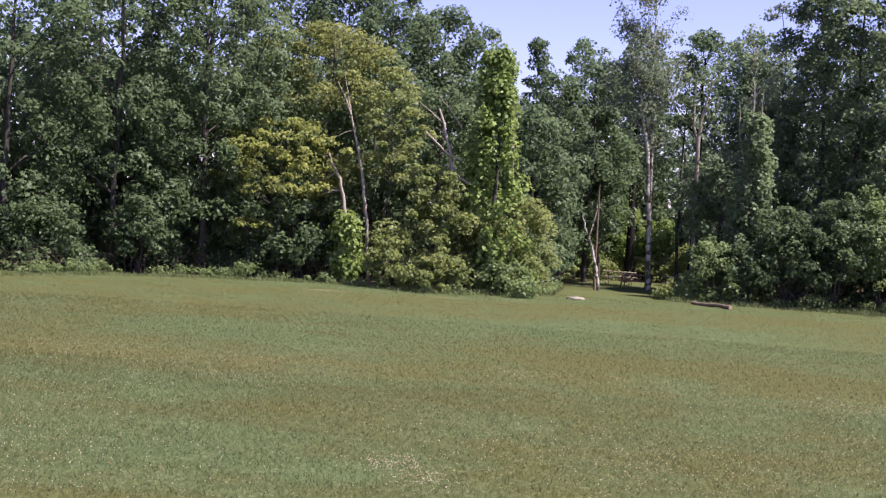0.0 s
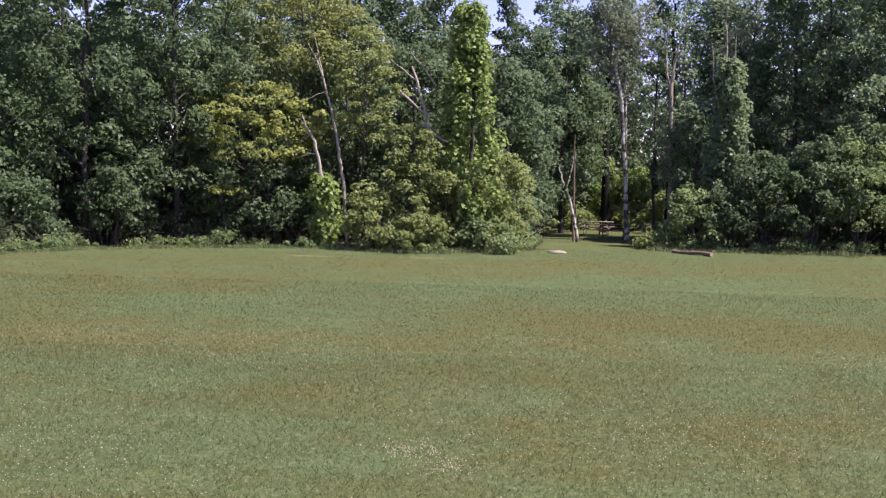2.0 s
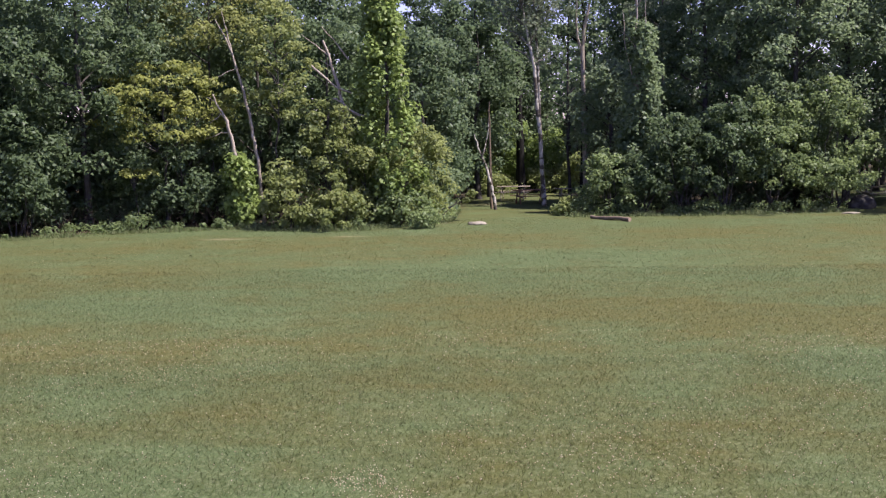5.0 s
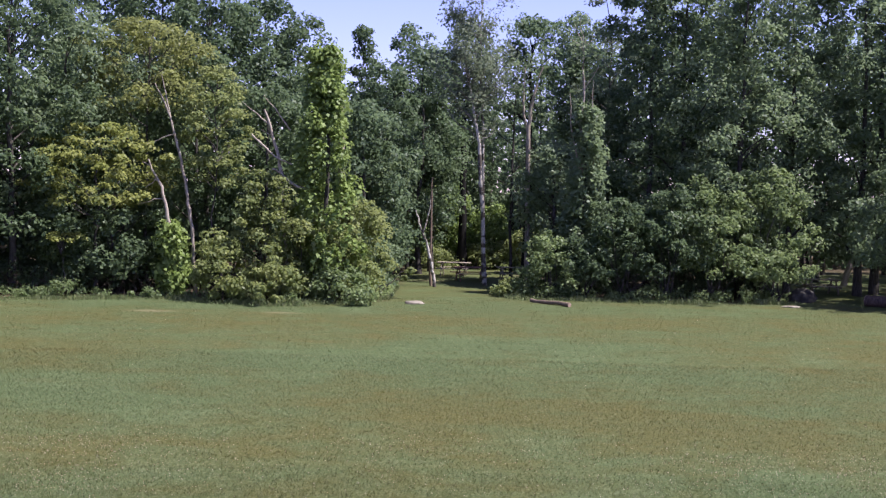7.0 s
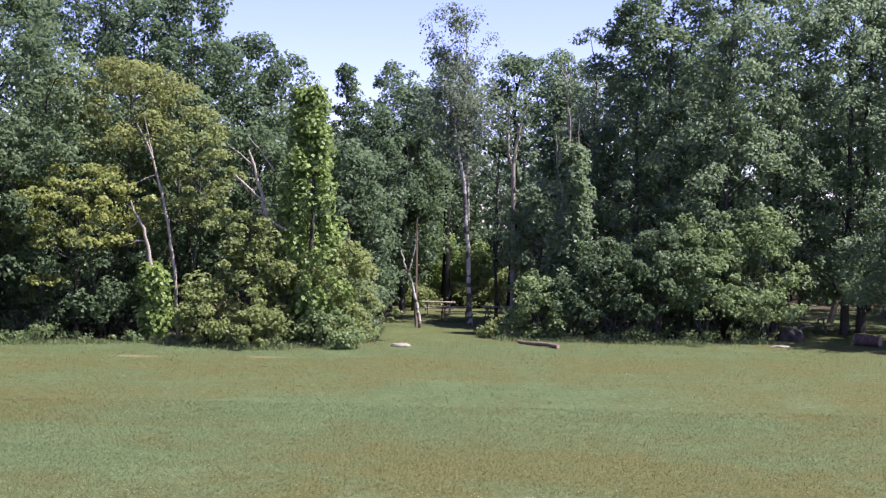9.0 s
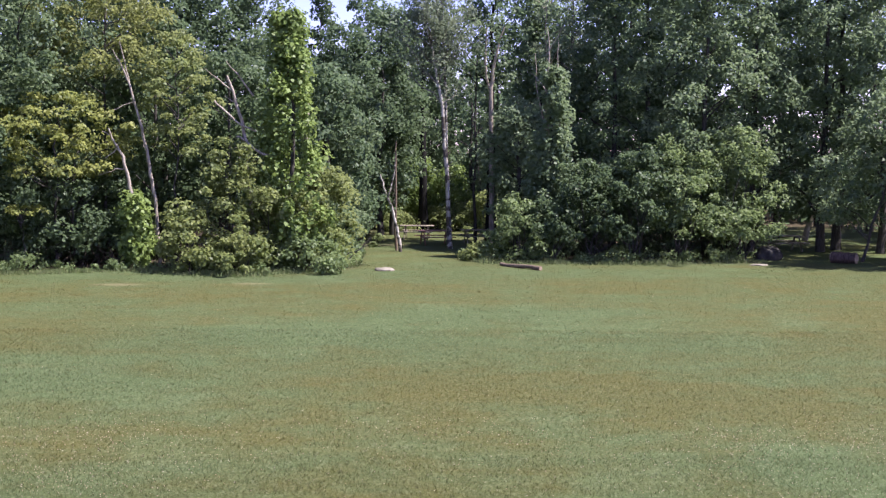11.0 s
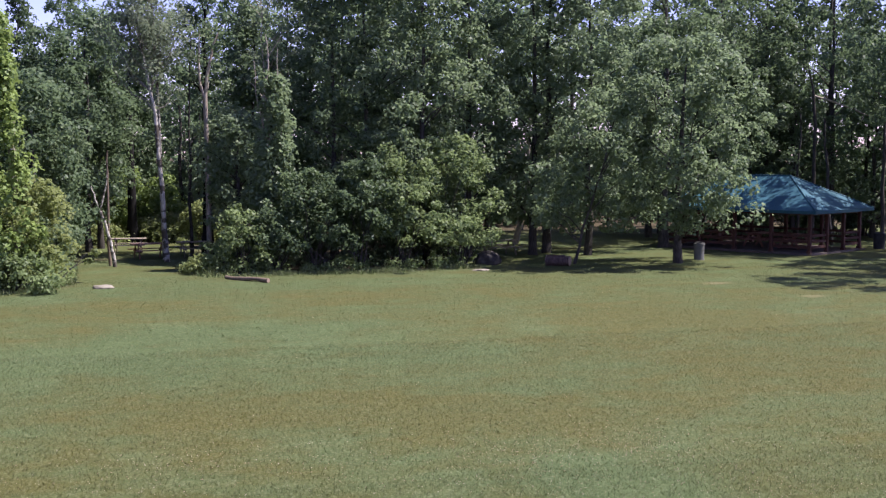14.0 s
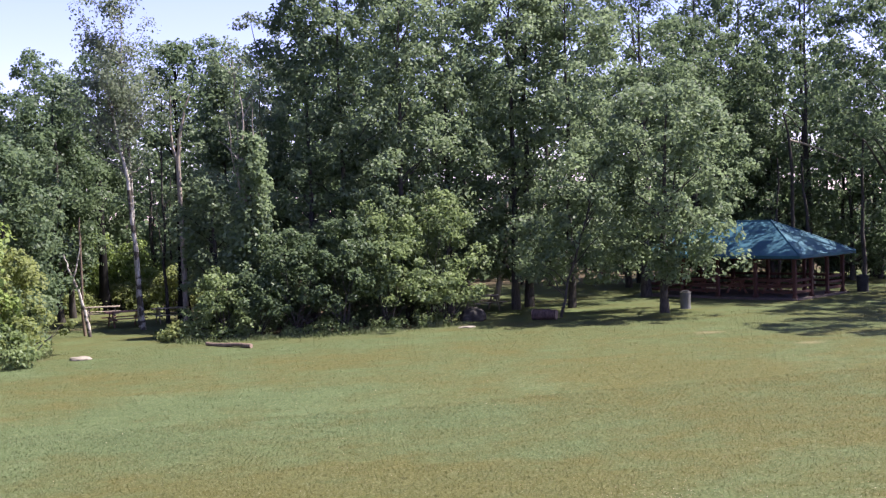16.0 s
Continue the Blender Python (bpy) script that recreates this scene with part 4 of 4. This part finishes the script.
def picnic_table(wood=REDWOOD, label="red-stained wooden picnic table with attached benches"):
    """Five top planks, two benches of two planks, and an A-frame at each end."""
    thing = new("picnic_table")
    tagged(thing, label, "picnic table", "picnic tables")
    for i in range(5):
        part("top_plank", boxes(bmesh.new(), ((0, (i - 2) * 0.15, 0.74), (1.85, 0.14, 0.04))), wood, thing)
    for s in (-1, 1):
        bench = part("bench", boxes(bmesh.new(), ((0, s * 0.66, 0.44), (1.85, 0.13, 0.04))), wood, thing)
        part("plank", boxes(bmesh.new(), ((0, s * 0.8, 0.44), (1.85, 0.13, 0.04))), wood, bench)
    for x in (-0.65, 0.65):
        for s in (-1, 1):
            leg = boxes(bmesh.new(), ((0, 0, 0.36), (0.045, 0.11, 0.84)))
            bmesh.ops.rotate(leg, verts=leg.verts, cent=(0, 0, 0.36), matrix=Matrix.Rotation(radians(28 * s), 3, "X"))
            bmesh.ops.translate(leg, verts=leg.verts, vec=(x, s * 0.42, 0))
            part("leg", leg, wood, thing)
        part("bench_bearer", boxes(bmesh.new(), ((x + 0.05, 0, 0.39), (0.04, 1.72, 0.09))), wood, thing)
        part("top_bearer", boxes(bmesh.new(), ((x + 0.05, 0, 0.68), (0.04, 0.7, 0.08))), wood, thing)
    return thing


table = picnic_table()
table.matrix_basis = pose(-0.75, 66.2, 0, 0, 0, 12)
grey = picnic_table(GREYWOOD, "weathered grey wooden picnic table with attached benches")
grey.matrix_basis = pose(-1.7, 70.2, 0, 0, 0, -6)
copy_thing(grey, pose(1.55, 67.0, 0, 0, 0, 6))
copy_thing(grey, pose(16.9, 63.6, 0, 0, 0, 8))
copy_thing(table, pose(33.4, 62.2, 0.1, 0, 0, 29))
copy_thing(table, pose(31.0, 66.0, 0.1, 0, 0, 29))
copy_thing(table, pose(32.4, 64.2, 0.1, 0, 0, 29))


def rock(x, y, sx, sy, sz, material, label, seed, name="stone"):
    bm = bmesh.new()
    bmesh.ops.create_icosphere(bm, subdivisions=4, radius=1)
    for v in bm.verts:
        f = 1 + 0.28 * noise.noise(v.co * 1.3 + Vector((seed, 0, 0))) + 0.1 * noise.noise(v.co * 4)
        v.co = Vector((v.co.x * f * sx, v.co.y * f * sy, v.co.z * f * sz + sz * 0.5))
    me = bpy.data.meshes.new(name)
    bm.to_mesh(me)
    bm.free()
    me.materials.append(material)
    me.polygons.foreach_set("use_smooth", np.ones(len(me.polygons), bool))
    ob = new(name, me)
    ob.location = (x, y, 0)
    return tagged(ob, label, "stone")


rock(-3.06, 52.6, 0.42, 0.4, 0.08, ROCK, "flat pale stone half sunk in the grass", 3)
rock(13.35, 55.6, 0.4, 0.3, 0.04, ROCK, "small flat pale slab at the shrubs' foot", 5)
rock(14.5, 58.3, 0.6, 0.5, 0.42, DARKROCK, "dark rounded boulder in the shade of bushes", 8, "boulder")


def log(a, b, r, label, seed, bark=DEAD):
    """A lying log: barked body and two sawn faces."""
    rng = np.random.default_rng(seed)
    a, b = np.array(a, float), np.array(b, float)
    thing = new("log")
    thing.location = (a + b) / 2 * (1, 1, 0)
    tagged(thing, label, "log")
    mid = (a + b) / 2 * (1, 1, 0)
    rings = [(p, q * rng.uniform(0.86, 1.08)) for p, q in limb(a - mid, b - mid, r, r * 0.85, rng, 9, 0.035)]
    child("bark", tubes_mesh("bark", [rings], bark, 14), thing)
    for (p, q), s in ((rings[0], -1), (rings[-1], 1)):
        way = Vector((b - a) / np.linalg.norm(b - a)) * s
        bm = bmesh.new()
        bmesh.ops.create_cone(bm, cap_ends=True, segments=14, radius1=q * 0.97, radius2=q * 0.94, depth=0.03)
        bm.transform(Matrix.Translation(Vector(p) + way * 0.01) @ way.to_track_quat("Z", "Y").to_matrix().to_4x4())
        part("sawn_face", bm, CUTWOOD, thing)


log((3.42, 52.9, 0.08), (1.92, 54.8, 0.08), 0.095, "grey fallen log at the edge of the lawn", 31, DEAD)
log((17.1, 57.1, 0.25), (17.95, 56.4, 0.25), 0.28, "short thick pinkish-brown log on the picnic lawn", 32, bark_material("pinkish_bark", (0.045, 0.031, 0.026), (0.12, 0.082, 0.07)))


def bin_(x, y, label, body, r=0.3, tall=0.86):
    """A round litter bin: tapered body, rim, lid and base ring."""
    thing = new("litter_bin")
    thing.location = (x, y, 0)
    tagged(thing, label, "litter bin", "litter bins")
    for name, z0, z1, r0, r1, m in (("body", 0.03, tall - 0.1, r * 0.94, r, body), ("rim", tall - 0.1, tall - 0.04, r * 1.06, r * 1.06, body),
                                    ("lid", tall - 0.04, tall + 0.04, r * 0.98, r * 0.6, BLACKMETAL), ("base_ring", -0.02, 0.05, r * 1.02, r * 1.0, body)):
        bm = bmesh.new()
        bmesh.ops.create_cone(bm, cap_ends=True, segments=20, radius1=r0, radius2=r1, depth=z1 - z0, matrix=pose(0, 0, (z0 + z1) / 2))
        part(name, bm, m, thing)


bin_(25.4, 57.9, "round grey litter bin beside the pavilion", GREYBIN, 0.26)
bin_(38.3, 61.6, "dark metal litter bin in the shade", BLACKMETAL, 0.32, 0.9)


# ---------------------------------------------------------------- the pavilion


def roof_material():
    k = Mat("blue_green_roofing", rough=0.65, spec=0.25)
    v = k.local(1, 1, 1)
    worn = k.noise(0.9, 4, v)
    fine = k.noise(14, 4, v)
    colour = k.mix(k.span(worn, 0.35, 0.7), (0.02, 0.07, 0.1), (0.032, 0.098, 0.13))
    k.base(k.mix(k.span(fine, 0.5, 0.8, 0, 0.3), colour, (0.075, 0.16, 0.2)))
    k.bump(fine, 0.25, 0.01)
    return k.m


ROOF = roof_material()


def pavilion():
    """An open picnic shelter with a hipped roof, posts, railings and a slab; its long side runs along its own y."""
    thing = new("pavilion")
    thing.matrix_basis = pose(32.3, 63.9, 0, 0, 0, 29)
    tagged(thing, "open picnic pavilion with a hipped blue-green roof and dark red posts", "pavilion")
    a, b, eave, top, ridge = 2.7, 4.45, 2.32, 4.05, 1.75
    part("slab", boxes(bmesh.new(), ((0, 0, 0.03), (2 * a + 0.5, 2 * b + 0.5, 0.14))), DARKSLAB, thing, "dark worn floor slab")
    oa, ob_ = a + 0.48, b + 0.55
    corners = [Vector((s * oa, t * ob_, eave)) for s, t in ((-1, -1), (1, -1), (1, 1), (-1, 1))]
    r0, r1 = Vector((0, -ridge, top)), Vector((0, ridge, top))
    for face in ((corners[0], corners[1], r0), (corners[1], corners[2], r1, r0), (corners[2], corners[3], r1), (corners[3], corners[0], r0, r1)):
        n = (face[1] - face[0]).cross(face[2] - face[0]).normalized() * 0.07
        bm = bmesh.new()
        low, high = [bm.verts.new(p - n) for p in face], [bm.verts.new(p) for p in face]
        bm.faces.new(high), bm.faces.new(low[::-1])
        for i in range(len(face)):
            j = (i + 1) % len(face)
            bm.faces.new((low[i], low[j], high[j], high[i]))
        part("roof_slope", bm, ROOF, thing)
    for p, q in ((corners[0], r0), (corners[1], r0), (corners[2], r1), (corners[3], r1), (r0, r1)):
        ob = child("ridge_cap", tubes_mesh("ridge_cap", [[(np.array(p + (q - p) * f), 0.05) for f in (0, 0.5, 1)]], ROOF, 8), thing)
    for i in range(4):
        p, q = corners[i], corners[(i + 1) % 4]
        mid, size = (p + q) / 2, (q - p).length
        along_x = i % 2 == 0
        part("fascia", boxes(bmesh.new(), ((mid.x, mid.y, eave - 0.08), (size, 0.05, 0.16) if along_x else (0.05, size, 0.16))), ROOF, thing)
        bx, by = mid.x * a / oa, mid.y * b / ob_
        part("beam", boxes(bmesh.new(), ((bx, by, eave - 0.14), (2 * a, 0.12, 0.22) if along_x else (0.12, 2 * b, 0.22))), POSTWOOD, thing)
    spots = [(x, y) for x in (-a, -a / 3, a / 3, a) for y in (-b, b)] + [(x, y) for x in (-a, a) for y in (-b / 2, 0, b / 2)]
    for x, y in spots:
        post = part("post", boxes(bmesh.new(), ((x, y, 1.12), (0.17, 0.17, 2.1))), POSTWOOD, thing)
        part("foot", boxes(bmesh.new(), ((x, y, 0.16), (0.23, 0.23, 0.12))), POSTWOOD, post)
    for z in (0.4, 0.7, 1.0):
        for s in (-1, 1):
            for k in range(4):
                y = (k - 1.5) * b / 2
                if not (s < 0 and k == 1):
                    part("rail", boxes(bmesh.new(), ((s * a, y, z), (0.05, b / 2 - 0.2, 0.13))), POSTWOOD, thing)
            for k in range(3):
                if k != 1 or s > 0:
                    part("rail", boxes(bmesh.new(), (((k - 1) * a * 2 / 3, s * b, z), (a * 2 / 3 - 0.2, 0.05, 0.13))), POSTWOOD, thing)


pavilion()


def clover():
    """White clover heads, thick in patches near the middle of the lawn."""
    rng = np.random.default_rng(12)
    spots = [(-2.85, 14.2, 0.27, 230), (-2.4, 13.5, 0.2, 120)]
    for i in range(90):
        spots.append((rng.uniform(-12, 9), rng.uniform(9.5, 24), rng.uniform(0.5, 1.8), 100))
    pts = [np.stack([x + rng.normal(size=k) * r, y + rng.normal(size=k) * r, rng.uniform(0.04, 0.09, k)], 1) for x, y, r, k in spots]
    pts.append(np.stack([rng.uniform(-26, 30, 1500), rng.uniform(20, 48, 1500), rng.uniform(0.05, 0.09, 1500)], 1))
    p = np.concatenate(pts)
    p[:, 2] += level(p[:, 0], p[:, 1])
    k = Mat("clover_heads", rough=0.8, spec=0.1)
    k.base(k.mix(k.island(), (0.32, 0.22, 0.15), (0.48, 0.42, 0.32)))
    r = 0.0075 * rng.uniform(0.6, 1.3, len(p))[:, None, None]
    octa = np.array([(1, 0, 0), (0, 1, 0), (-1, 0, 0), (0, -1, 0), (0, 0, 1), (0, 0, -1)], float)
    faces = np.array([(0, 1, 4), (1, 2, 4), (2, 3, 4), (3, 0, 4), (1, 0, 5), (2, 1, 5), (3, 2, 5), (0, 3, 5)])
    verts = (p[:, None] + r * octa).reshape(-1, 3)
    me = mesh_from("clover", verts, (faces[None] + 6 * np.arange(len(p))[:, None, None]).reshape(-1, 3), 3, k.m)
    tagged(new("clover", me), "white clover heads scattered through the lawn", "clover", kind="stuff")


clover()
